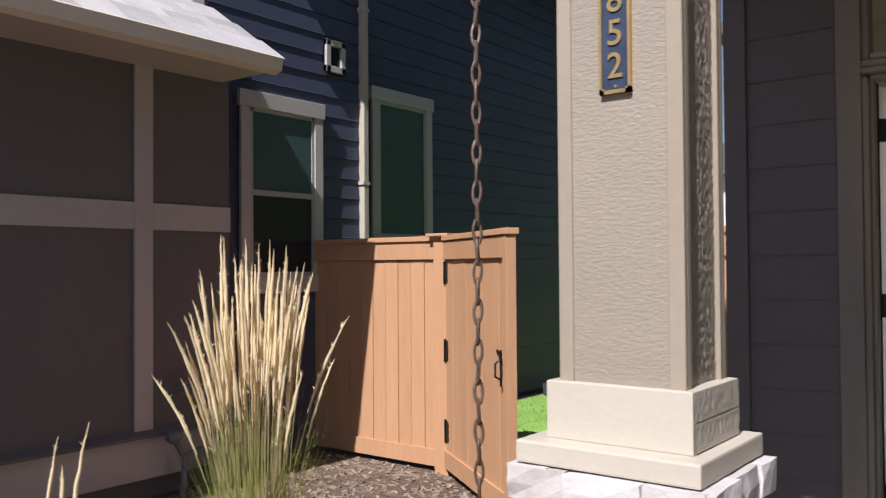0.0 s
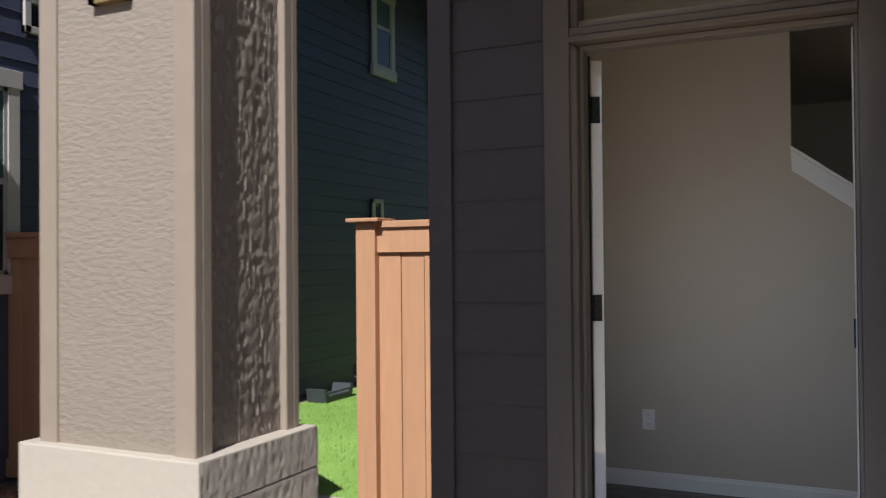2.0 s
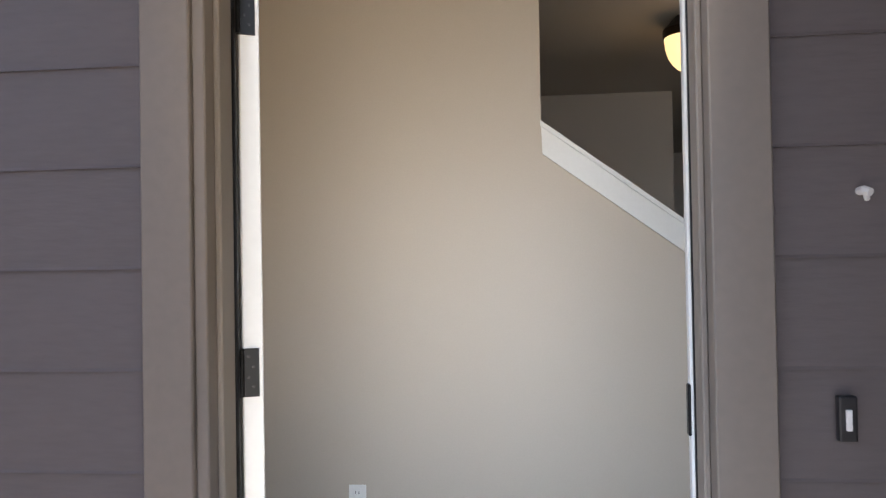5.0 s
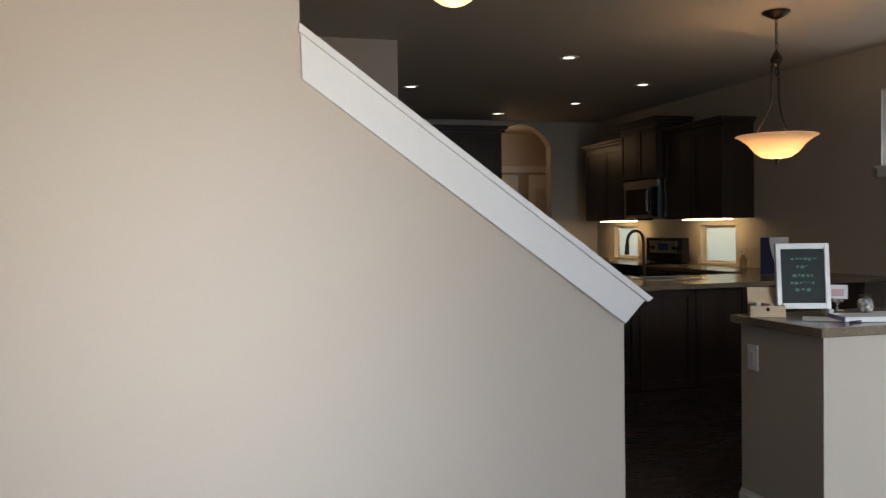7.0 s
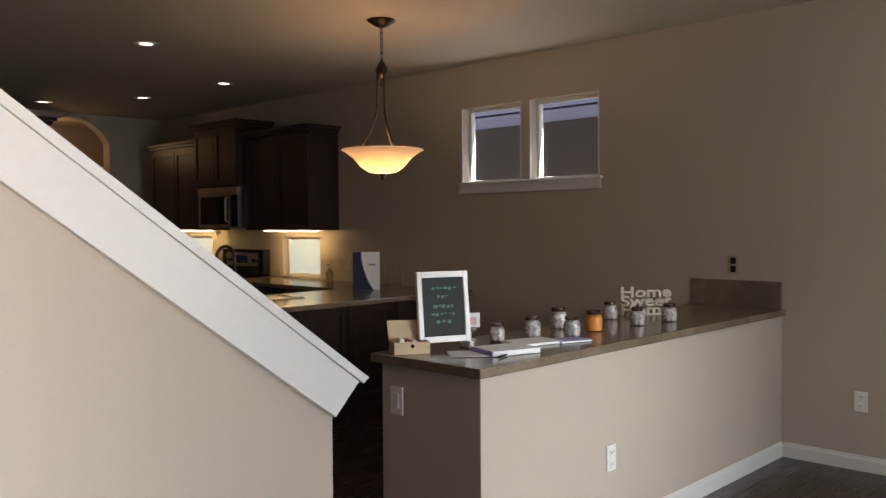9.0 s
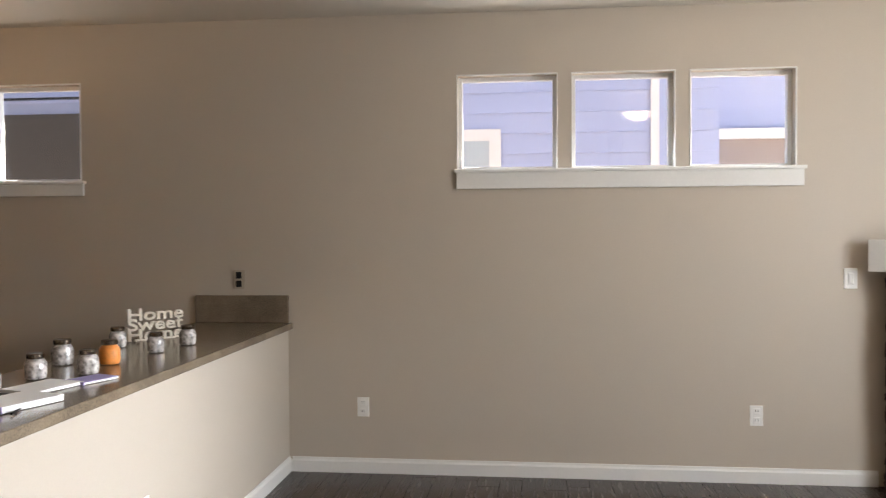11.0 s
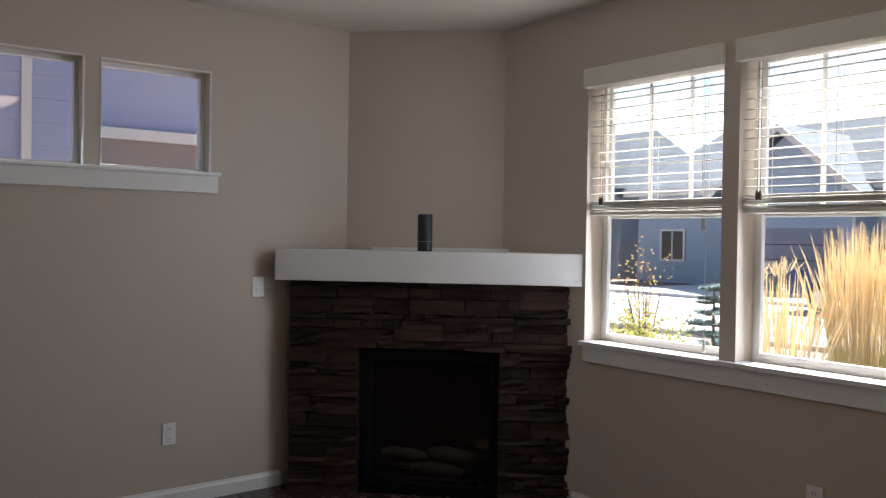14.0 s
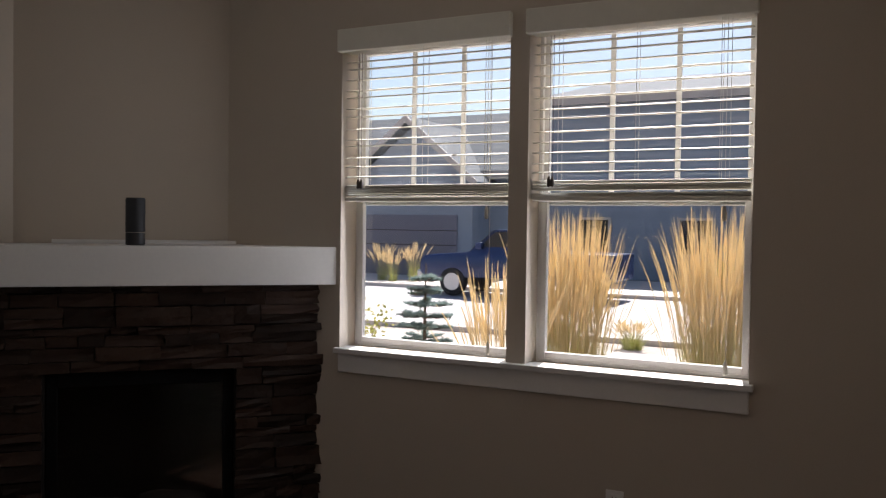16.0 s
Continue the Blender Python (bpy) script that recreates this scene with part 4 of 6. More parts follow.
# ---- front windows with blinds ----
SLAT = surface("cream blind slats", (0.70, 0.68, 0.60), 0.45, 0.04, 30, 0.03, 3)
CORD = plain("blind cord", (0.6, 0.58, 0.52), 0.7)
for n, (x0, x1, z0, z1) in enumerate(FRONT_WINDOWS):
    w = tagged(thing("window_3", "white double-hung front window with muntins in the upper sash", "window"), kind="structure")
    frame_bars(w, "window_frame", VINYL, "x", YF - 0.185, YF - 0.13, x0, x1, z0, z1, 0.016)
    mid = 1.635
    frame_bars(w, "upper_sash", VINYL, "x", YF - 0.18, YF - 0.15, x0 + 0.016, x1 - 0.016, mid - 0.02, z1 - 0.016, 0.022)
    frame_bars(w, "lower_sash", VINYL, "x", YF - 0.155, YF - 0.125, x0 + 0.016, x1 - 0.016, z0 + 0.016, mid + 0.02, 0.026)
    for a, b, d in ((mid + 0.002, z1 - 0.038, YF - 0.167), (z0 + 0.042, mid - 0.006, YF - 0.142)):
        p = part("pane", box(bm_new(), x0 + 0.038, x1 - 0.038, d, d + 0.005, a, b), GLASS, w)
        p.visible_shadow = False
    for k in (1, 2):
        x = x0 + 0.038 + (x1 - x0 - 0.076) * k / 3
        part("muntin", box(bm_new(), x - 0.010, x + 0.010, YF - 0.173, YF - 0.161, mid + 0.002, z1 - 0.038), VINYL, w)
    zm = z1 - 0.30
    blind = thing("window_blind", "cream slatted blind drawn halfway down the front window", "blind", "front window blinds")
    part("valance", bevelled(box(bm_new(), x0 - 0.008, x1 + 0.008, YF - 0.012, YF + 0.035, 2.308, 2.410), 0.006), SLAT, blind, "cream valance")
    part("head_rail", box(bm_new(), x0 + 0.01, x1 - 0.01, YF - 0.06, YF - 0.015, 2.31, 2.355), SLAT, blind)
    slat = bm_new()
    prism(slat, [(-0.024, -0.0012), (0.0, 0.0025), (0.024, -0.0012), (0.024, 0.0012), (0.0, 0.005), (-0.024, 0.0012)], "x", x0 + 0.012, x1 - 0.012)
    me = mesh_of("slat", slat, SLAT)
    z, k, rnd = 2.275, 0, random.Random(n)
    while z > 1.73:
        shared_piece("slat", me, blind, pose(0, YF - 0.04, z, rnd.uniform(-3, 3) - 6, rnd.uniform(-0.12, 0.12), 0))
        z -= 0.0445
    for k in range(14):
        shared_piece("slat", me, blind, pose(0, YF - 0.04, 1.652 + k * 0.0042, rnd.uniform(-1.5, 1.5), rnd.uniform(-0.15, 0.15), 0))
    part("bottom_rail", bevelled(box(bm_new(), x0 + 0.012, x1 - 0.012, YF - 0.066, YF - 0.014, 1.630, 1.648), 0.004), SLAT, blind)
    for f in (0.14, 0.5, 0.86):
        x = x0 + (x1 - x0) * f
        lad = bm_new()
        tube(lad, [(x, YF - 0.014, 2.31), (x, YF - 0.013, 1.655)], 0.0013, 4)
        tube(lad, [(x, YF - 0.066, 2.31), (x, YF - 0.067, 1.655)], 0.0013, 4)
        part("ladder_cord", lad, CORD, blind)
    for dx, low in ((0.085, 0.985), (0.10, 1.56)):
        pull = bm_new()
        tube(pull, [(x0 + dx, YF - 0.006, 2.31), (x0 + dx, YF - 0.004, low + 0.05)], 0.0014, 4)
        turned(pull, [(0.003, 0.05), (0.008, 0.035), (0.009, 0.0), (0.004, -0.008)], centre=(x0 + dx, YF - 0.004, low), n=8)
        part("pull_cord", pull, CORD, blind)
    tilt = bm_new()
    for dx in (0.09, 0.105):
        turned(tilt, [(0.003, 0.03), (0.008, 0.015), (0.008, -0.01), (0.003, -0.014)], centre=(x1 - dx, YF - 0.004, 1.70), n=8)
        tube(tilt, [(x1 - dx, YF - 0.004, 2.3), (x1 - dx, YF - 0.004, 1.72)], 0.0012, 4)
    part("tilt_cord", tilt, plain("dark wooden tassel", (0.05, 0.035, 0.025), 0.5), blind)
s = thing("window_sill", "white painted sill and apron under the front windows", "window sill")
part("sill_board", bevelled(box(bm_new(), 2.405, 4.228, YF, YF + 0.038, 0.932, 0.956), 0.004), WHITE, s)
for x0, x1, _, _ in FRONT_WINDOWS:
    part("sill_board", box(bm_new(), x0, x1, YF - 0.075, YF, 0.936, 0.955), WHITE, s)
part("apron", bevelled(box(bm_new(), 2.42, 4.212, YF, YF + 0.019, 0.845, 0.932), 0.003, 1), WHITE, s)

# ---- skirting, stair trim, stairs ----
def skirting(name, outline_axis, a, b, face, side, material=WHITE, low=0.0):
    """A moulded baseboard along an axis; side: the way it faces."""
    t, h = 0.016, FLOOR_Z + 0.088
    h += low
    pr = [(face, low), (face + side * t, low), (face + side * t, h - 0.022), (face + side * t * 0.55, h - 0.012), (face + side * t * 0.4, h), (face, h)]
    return structure(name, prism(bm_new(), pr, outline_axis, a, b), material, "white moulded baseboard")


skirting("baseboard", "x", XL, 1.515, STAIR_Y, -1, low=-0.09)
skirting("baseboard", "y", 3.2, 5.9, XR, -1)
skirting("baseboard", "y", -0.80, 2.56, XR, -1)
skirting("baseboard", "x", XW, 4.28, YF, 1)
skirting("baseboard", "x", 2.80, XR, 2.58, -1)
skirting("baseboard", "y", 2.58, 3.12, 2.80, -1)
skirting("baseboard", "y", YF, YD, XW, 1)
skirting("baseboard", "x", XL, -0.05, YD, 1)
skirting("baseboard", "x", 1.0, XW, YD, 1)
skirting("baseboard", "x", 1.81, ARCH_X0, YB, -1)
inner_case = thing("door_trim", "white inside trim of the front doorway", "trim")
board("side_trim", inner_case, WHITE, -0.115, -0.03, YD, YD + 0.016, 0.0, 2.14)
board("side_trim", inner_case, WHITE, 0.945, 1.03, YD, YD + 0.016, 0.0, 2.14)
cap = thing("stair_cap", "white painted raked cap and skirt board on the stair wall", "stair trim")
S_B = [(0.647, 1.722), (1.512, 1.086)]
part("skirt_board", prism(bm_new(), [S_B[0], S_B[1], (1.572, 1.1475), (0.644, 1.832)], "y", STAIR_Y - 0.016, STAIR_Y), WHITE, cap)
part("cap_board", prism(bm_new(), [(0.640, 1.836), (1.580, 1.143), (1.594, 1.153), (0.640, 1.858)], "y", STAIR_Y - 0.021, STAIR_Y + 0.141), WHITE, cap)
stairs = tagged(thing("stairs", "carpeted stair flight behind the raked wall", "stairs"), kind="structure")
CARPET = surface("brown carpet", (0.20, 0.16, 0.12), 0.95, 0.15, 120, 0.5, 4)
for i in range(10):
    part("step", bevelled(box(bm_new(), XL, 1.36 - i * 0.26, STAIR_Y + 0.12, STAIR_Y + 1.0, i * 0.18, (i + 1) * 0.18), 0.01, 1), CARPET, stairs)

# ---- half wall with its counter ----
GRANITE = surface("brown granite", (0.125, 0.096, 0.068), 0.18, 0.4, 160, 0.0, 5, tint=(0.27, 0.21, 0.145), spec=0.5)
structure("wall_half", box(bm_new(), 2.80, XR, 2.58, 3.12, -0.01, 0.892), WALL, "low drywall half wall under a granite counter")
top = thing("counter", "brown speckled granite counter on the half wall", "counter")
part("slab", bevelled(box(bm_new(), 2.768, XR, 2.552, 3.16, 0.892, 0.930), 0.005), GRANITE, top)
part("backsplash", bevelled(box(bm_new(), XR - 0.02, XR, 2.575, 3.155, 0.930, 1.095), 0.003, 1), GRANITE, top, "short granite upstand at the wall")

PLATE = plain("white wall plate", (0.80, 0.79, 0.76), 0.35)


def wall_plate(name, label, m, kind):
    """An outlet or switch plate on a wall; m puts its back at the wall, facing -y."""
    p = thing(name, label, name.replace("_", " "), "wall plates")
    p.matrix_basis = m
    part("plate", bevelled(box(bm_new(), -0.036, 0.036, -0.007, 0, -0.058, 0.058), 0.003, 2), PLATE, p)
    if kind == "outlet":
        for z in (-0.026, 0.026):
            s = part("socket", bevelled(box(bm_new(), -0.017, 0.017, -0.0105, -0.006, z - 0.019, z + 0.019), 0.003, 1), PLATE, p)
            for x in (-0.007, 0.007):
                part("slot", box(bm_new(), x - 0.0012, x + 0.0012, -0.0112, -0.0100, z - 0.004, z + 0.008), BLACK, s)
    elif kind == "switch":
        part("rocker", bevelled(box(bm_new(), -0.016, 0.016, -0.012, -0.006, -0.032, 0.032), 0.003, 1), PLATE, p)
    return p


EAST = RIGHT_SIDE.copy()
wall_plate("wall_outlet", "white double outlet on the stair wall", pose(-0.131, STAIR_Y, 0.33), "outlet")
wall_plate("wall_outlet", "white double outlet on the half wall", pose(3.673, 2.58, 0.413), "outlet")
wall_plate("light_switch", "white rocker switch on the end of the half wall", pose(2.80, 3.03, 0.745, 0, 0, -90), "switch")
for y, z, k, nm, lb in ((2.125, 0.43, "outlet", "wall_outlet", "white double outlet low on the tan wall"), (-0.142, 0.42, "outlet", "wall_outlet", "white double outlet low on the tan wall"),
                        (-0.648, 1.20, "switch", "light_switch", "white rocker switch beside the fireplace")):
    wall_plate(nm, lb, pose(XR, y, z) @ LEFT_SIDE, k)
dark = thing("wall_outlet", "dark bronze outlet above the counter upstand", "wall outlet", "wall plates")
dark.matrix_basis = pose(XR, 2.884, 1.19) @ LEFT_SIDE
part("plate", bevelled(box(bm_new(), -0.036, 0.036, -0.007, 0, -0.058, 0.058), 0.003, 2), surface("tan plate", (0.42, 0.36, 0.28), 0.4, 0.05, 40, 0, 3), dark)
for z in (-0.026, 0.026):
    part("socket", bevelled(box(bm_new(), -0.017, 0.017, -0.011, -0.006, z - 0.02, z + 0.02), 0.003, 1), BLACK, dark)
wall_plate("wall_outlet", "white double outlet under the front window", pose(2.912, YF, 0.43, 0, 0, 180), "outlet")

# ---- things on the counter ----
CT = 0.931
easel = thing("chalkboard", "white framed chalkboard on small feet with faint chalk writing", "chalkboard", base=(3.035, 2.985, CT), turn=-22)
tiltm = pose(0, 0, 0.03, -7, 0, 0)
for a in ((-0.118, -0.096, 0.0, 0.30), (0.096, 0.118, 0.0, 0.30), (-0.096, 0.096, 0.0, 0.026), (-0.096, 0.096, 0.274, 0.30)):
    part("frame_bar", bevelled(box(bm_new(), a[0], a[1], -0.011, 0.011, a[2], a[3], tiltm), 0.002, 1), WHITE, easel)
slate = part("board", box(bm_new(), -0.096, 0.096, -0.003, 0.005, 0.026, 0.274, tiltm), surface("slate board", (0.018, 0.024, 0.024), 0.7, 0.3, 30, 0.05, 8), easel, "dark slate board")
CHALK = plain("pale green chalk", (0.11, 0.21, 0.15), 0.9)
rnd = random.Random(9)
for z, w in ((0.225, 0.10), (0.19, 0.05), (0.15, 0.09), (0.115, 0.11), (0.085, 0.07)):
    x = -w / 2
    while x < w / 2:
        l = rnd.uniform(0.008, 0.02)
        part("chalk_stroke", box(bm_new(), x, x + l, -0.0042, -0.003, z + rnd.uniform(-0.006, 0.006), z + rnd.uniform(0.007, 0.010), tiltm), CHALK, slate)
        x += l + rnd.uniform(0.004, 0.01)
for x in (-0.105, 0.105):
    part("foot", bevelled(box(bm_new(), x - 0.011, x + 0.011, -0.045, 0.055, 0.0, 0.032), 0.003, 1), WHITE, easel)

PINE = surface("pale pine", (0.52, 0.40, 0.25), 0.6, 0.12, 12, 0.1, 4, stretch=(1, 6, 6))
crate = thing("wooden_box", "small open pine box holding cards", "box", base=(2.87, 3.03, CT), turn=-30)
for a in ((-0.075, 0.075, -0.05, -0.042, 0, 0.05), (-0.075, 0.075, 0.042, 0.05, 0, 0.05), (-0.075, -0.067, -0.042, 0.042, 0, 0.05), (0.067, 0.075, -0.042, 0.042, 0, 0.05), (-0.067, 0.067, -0.042, 0.042, 0, 0.006)):
    part("side", box(bm_new(), *a), PINE, crate)
part("lid", box(bm_new(), -0.075, 0.075, 0.0, 0.007, 0.0, 0.085, pose(0, 0.052, 0.048, -24, 0, 0)), PINE, crate, "raised pine lid")
clasp = bm_new()
turned(clasp, [(0.008, 0), (0.008, 0.004), (0.003, 0.006)], n=10, m=pose(0, -0.05, 0.034, 90, 0, 0))
part("clasp", clasp, BLACK, crate)
for k, c in enumerate(((0.7, 0.66, 0.6), (0.3, 0.1, 0.08), (0.66, 0.62, 0.56), (0.15, 0.12, 0.2))):
    part("card", box(bm_new(), -0.055 + k * 0.028, -0.035 + k * 0.028, -0.03, 0.03, 0.008, 0.055, pose(0, 0, 0, 0, 8, 0)), plain("card paper", c, 0.8), crate)

LILAC, PAPER = plain("lilac cover", (0.30, 0.26, 0.52), 0.5), plain("white paper", (0.78, 0.77, 0.76), 0.7)
for x, y, turn, w, d, h, cov, label in ((3.14, 2.74, -18, 0.23, 0.17, 0.022, LILAC, "lilac bound booklet lying on the counter"), (3.02, 2.80, -40, 0.22, 0.16, 0.004, PAPER, "loose white sheets on the counter"),
                                        (3.42, 2.82, -14, 0.22, 0.16, 0.012, PAPER, "white booklet lying on the counter"), (3.58, 2.73, -20, 0.16, 0.11, 0.010, LILAC, "lilac booklet lying on the counter")):
    b = thing("booklet", label, "booklet", "papers on the counter", base=(x, y, CT), turn=turn)
    part("pages", box(bm_new(), -w / 2 + 0.003, w / 2, -d / 2 + 0.002, d / 2 - 0.002, 0.0012, h - 0.0012), PAPER, b)
    part("cover", box(bm_new(), -w / 2, w / 2, -d / 2, d / 2, h - 0.0012, h), PAPER if cov is LILAC and h > 0.02 else cov, b)
    part("spine", box(bm_new(), -w / 2 - 0.001, -w / 2 + 0.003, -d / 2, d / 2, 0.0, h), cov, b)
pen = bm_new()
tube(pen, [(3.00, 2.66, CT + 0.005), (3.12, 2.69, CT + 0.005)], [0.004, 0.003], 8)
solid("pen", pen, BLACK, "black pen lying at the counter edge", "pen")

# Opaque; silvery glints and dark reflections of clear glass are mottled into the colour.
JAR = surface("jar glass with painted glints", (0.14, 0.12, 0.11), 0.08, 0.8, 60, 0.0, 30, tint=(0.72, 0.68, 0.64), spec=0.8)
LID = surface("tarnished metal lid", (0.20, 0.16, 0.12), 0.22, 0.2, 60, 0.1, 10, metal=1.0)
ORANGE = surface("orange candy", (0.70, 0.25, 0.05), 0.4, 0.3, 60, 0.0, 20)


def jar(x, y, label, s=1.0, fill=None, turn=0.0):
    j = thing("jar", label, "jar", "jars on the counter", base=(x, y, CT), turn=turn)
    b = bm_new()
    turned(b, [(0.030 * s, 0), (0.037 * s, 0.004), (0.040 * s, 0.02), (0.040 * s, 0.058 * s), (0.034 * s, 0.070 * s), (0.027 * s, 0.076 * s), (0.027 * s, 0.08 * s)], n=18)
    part("body", b, fill or JAR, j, smooth=True)
    l = bm_new()
    turned(l, [(0.031 * s, 0.078 * s), (0.032 * s, 0.082 * s), (0.032 * s, 0.094 * s), (0.029 * s, 0.097 * s), (0.002, 0.098 * s)], n=18)
    part("lid", l, LID, j, "tarnished metal lid", True)
    part("tag", box(bm_new(), -0.02, 0.022, -0.062, -0.060, 0.004, 0.032, pose(0.012, 0, 0, 30, 0, 25)), PAPER, j, "white paper tag")


for x, y, s, fill, lb in ((3.375, 2.985, 0.85, None, "small glass jar with a metal lid and paper tag"), (3.60, 2.96, 1.0, None, "glass jar with a metal lid and paper tag"),
                          (3.93, 3.05, 1.1, None, "glass jar with a metal lid and paper tag"), (3.72, 2.82, 1.0, None, "glass jar with a metal lid and paper tag"),
                          (3.96, 2.86, 1.05, ORANGE, "glass jar of orange sweets with a metal lid"), (4.45, 3.08, 1.0, None, "glass jar with a metal lid and paper tag"),
                          (4.30, 2.82, 0.95, None, "glass jar with a metal lid and paper tag"), (4.56, 2.78, 1.0, None, "glass jar with a metal lid and paper tag")):
    jar(x, y, lb, s, fill, turn=-25)
cup = thing("card_holder", "glass stem holding a small printed card", "card holder", base=(3.31, 3.09, CT))
b = bm_new()
turned(b, [(0.028, 0), (0.028, 0.004), (0.006, 0.008), (0.006, 0.035), (0.026, 0.045), (0.03, 0.06)], n=16)
part("stem", b, JAR, cup, smooth=True)
part("card", box(bm_new(), -0.045, 0.045, -0.002, 0.002, 0.058, 0.125, pose(0, 0, 0, 0, 0, -38)), PAPER, cup, "white card with a faded print")
part("print", box(bm_new(), -0.025, 0.028, -0.0035, -0.002, 0.07, 0.105, pose(0, 0, 0, 0, 0, -38)), plain("pink print", (0.62, 0.42, 0.42), 0.7), cup)
words = thing("word_sign", "cream cut-out sign reading home sweet home", "sign", base=(4.74, 3.03, CT), turn=-38)
CREAM_WOOD = surface("cream painted wood", (0.62, 0.56, 0.46), 0.6, 0.08, 40, 0.1, 6)
for text, z, s in (("Home", 0.130, 0.122), ("Sweet", 0.079, 0.122), ("Home", 0.028, 0.122)):
    part("word", letters(text, s, 0.009, pose(0, 0, z, 90, 0, 0) @ Matrix.Diagonal((1, 0.68, 1, 1)), 0.0025), CREAM_WOOD, words)
part("base_strip", box(bm_new(), -0.11, 0.11, -0.012, 0.012, 0.0, 0.008), CREAM_WOOD, words)

# ---- lamps ----
BRONZE = surface("dark bronze", (0.055, 0.036, 0.024), 0.4, 0.3, 60, 0.1, 8, metal=0.8)
AMBER = glowing("lit alabaster glass", (1.0, 0.62, 0.34), 0.035, (0.85, 0.72, 0.58))
glow_nodes = AMBER.node_tree
thin, both = glow_nodes.nodes.new("ShaderNodeBsdfTranslucent"), glow_nodes.nodes.new("ShaderNodeMixShader")
thin.inputs["Color"].default_value = (1.0, 0.80, 0.56, 1)
both.inputs["Fac"].default_value = 0.45
glow_nodes.links.new(glow_nodes.nodes["Principled BSDF"].outputs[0], both.inputs[1])
glow_nodes.links.new(thin.outputs[0], both.inputs[2])
glow_nodes.links.new(both.outputs[0], glow_nodes.nodes["Material Output"].inputs["Surface"])


def pendant(x, y, z_bowl):
    p = thing("pendant_lamp", "bronze pendant lamp with a lit alabaster glass bowl", "pendant lamp", base=(x, y, 0))
    c = bm_new()
    turned(c, [(0.012, ZC - 0.05), (0.03, ZC - 0.045), (0.085, ZC - 0.012), (0.09, ZC - 0.002)], n=24)
    part("canopy", c, BRONZE, p, smooth=True)
    for i in range(9):
        l = bm_new()
        z = ZC - 0.06 - i * 0.042
        tube(l, [(0.009 * math.cos(a), 0, z + 0.024 * math.sin(a)) for a in np.linspace(0, 2 * math.pi, 11)], 0.003, 5)
        ob = part("chain_link", l, BRONZE, p, smooth=True)
        ob.rotation_euler = (0, 0, math.radians(90 * (i % 2)))
    top = z_bowl + 0.52
    h = bm_new()
    turned(h, [(0.008, top + 0.05), (0.02, top + 0.03), (0.036, top), (0.040, top - 0.02), (0.034, top - 0.035), (0.02, top - 0.05), (0.008, top - 0.06)], n=20)
    part("hub", h, BRONZE, p, smooth=True)
    for i in range(3):
        a = math.radians(20 + i * 120)
        pts = []
        for s in np.linspace(0, 1, 9):
            r = 0.027 + 0.008 * s + 0.095 * max(0, s - 0.5) ** 1.7 / 0.5 ** 1.7
            pts.append((r * math.cos(a), r * math.sin(a), top - 0.02 - (top - 0.02 - z_bowl - 0.035) * s))
        arm = bm_new()
        tube(arm, pts, 0.0065, 8)
        part("arm", arm, BRONZE, p, smooth=True)
    g = bm_new()
    prof = [(0.02, -0.145), (0.09, -0.135), (0.14, -0.10), (0.185, -0.045), (0.235, -0.008), (0.262, 0.004)]
    turned(g, [(r, z_bowl + h) for r, h in prof] + [(r - 0.006, z_bowl + h + 0.007) for r, h in prof[::-1]], n=40)
    part("bowl", g, AMBER, p, "lit amber alabaster glass bowl", True)
    f = bm_new()
    turned(f, [(0.003, z_bowl - 0.185), (0.012, z_bowl - 0.172), (0.008, z_bowl - 0.16), (0.022, z_bowl - 0.150), (0.022, z_bowl - 0.143)], n=14)
    part("finial", f, BRONZE, p, smooth=True)
    return p


pendant(4.066, 4.513, 1.925)
lamp_point("pendant_bulb", (4.066, 4.513, 1.865), 1.0, (1.0, 0.68, 0.38), 0.035)
BRIGHT_AMBER = glowing("brightly lit dome glass", (1.0, 0.62, 0.25), 0.30, (0.85, 0.68, 0.48))
dome = thing("ceiling_lamp", "round lit glass dome lamp on the ceiling", "ceiling lamp", base=(1.57, 3.60, 0))
g = bm_new()
turned(g, [(0.002, 2.405), (0.03, 2.408), (0.06, 2.418), (0.09, 2.437), (0.12, 2.468), (0.142, 2.505), (0.157, 2.555), (0.165, 2.62)], n=32)
part("shade", g, BRIGHT_AMBER, dome, "lit amber glass dome", True)
g = bm_new()
turned(g, [(0.165, 2.62), (0.172, 2.625), (0.172, 2.67), (0.10, 2.749)], n=32)
part("rim", g, BRONZE, dome, smooth=True)
lamp_point("dome_bulb", (1.57, 3.60, 2.34), 0.25, (1.0, 0.62, 0.32), 0.1)
living = thing("ceiling_lamp", "bronze semi-flush living room ceiling lamp with a lit glass bowl", "ceiling lamp", base=(2.62, 0.14, 0))
g = bm_new()
turned(g, [(0.002, 2.500), (0.05, 2.506), (0.10, 2.530), (0.14, 2.572), (0.148, 2.58), (0.135, 2.574), (0.09, 2.54), (0.002, 2.512)], n=32)
part("bowl", g, glowing("lit bowl glass", (1.0, 0.70, 0.52), 1.2, (0.85, 0.75, 0.62)), living, "lit frosted glass bowl", True)
g = bm_new()
turned(g, [(0.010, 2.51), (0.010, 2.70), (0.06, 2.73), (0.065, 2.749)], n=24)
part("stem", g, BRONZE, living, smooth=True)
DISC = glowing("lit downlight", (1.0, 0.88, 0.72), 0.30)
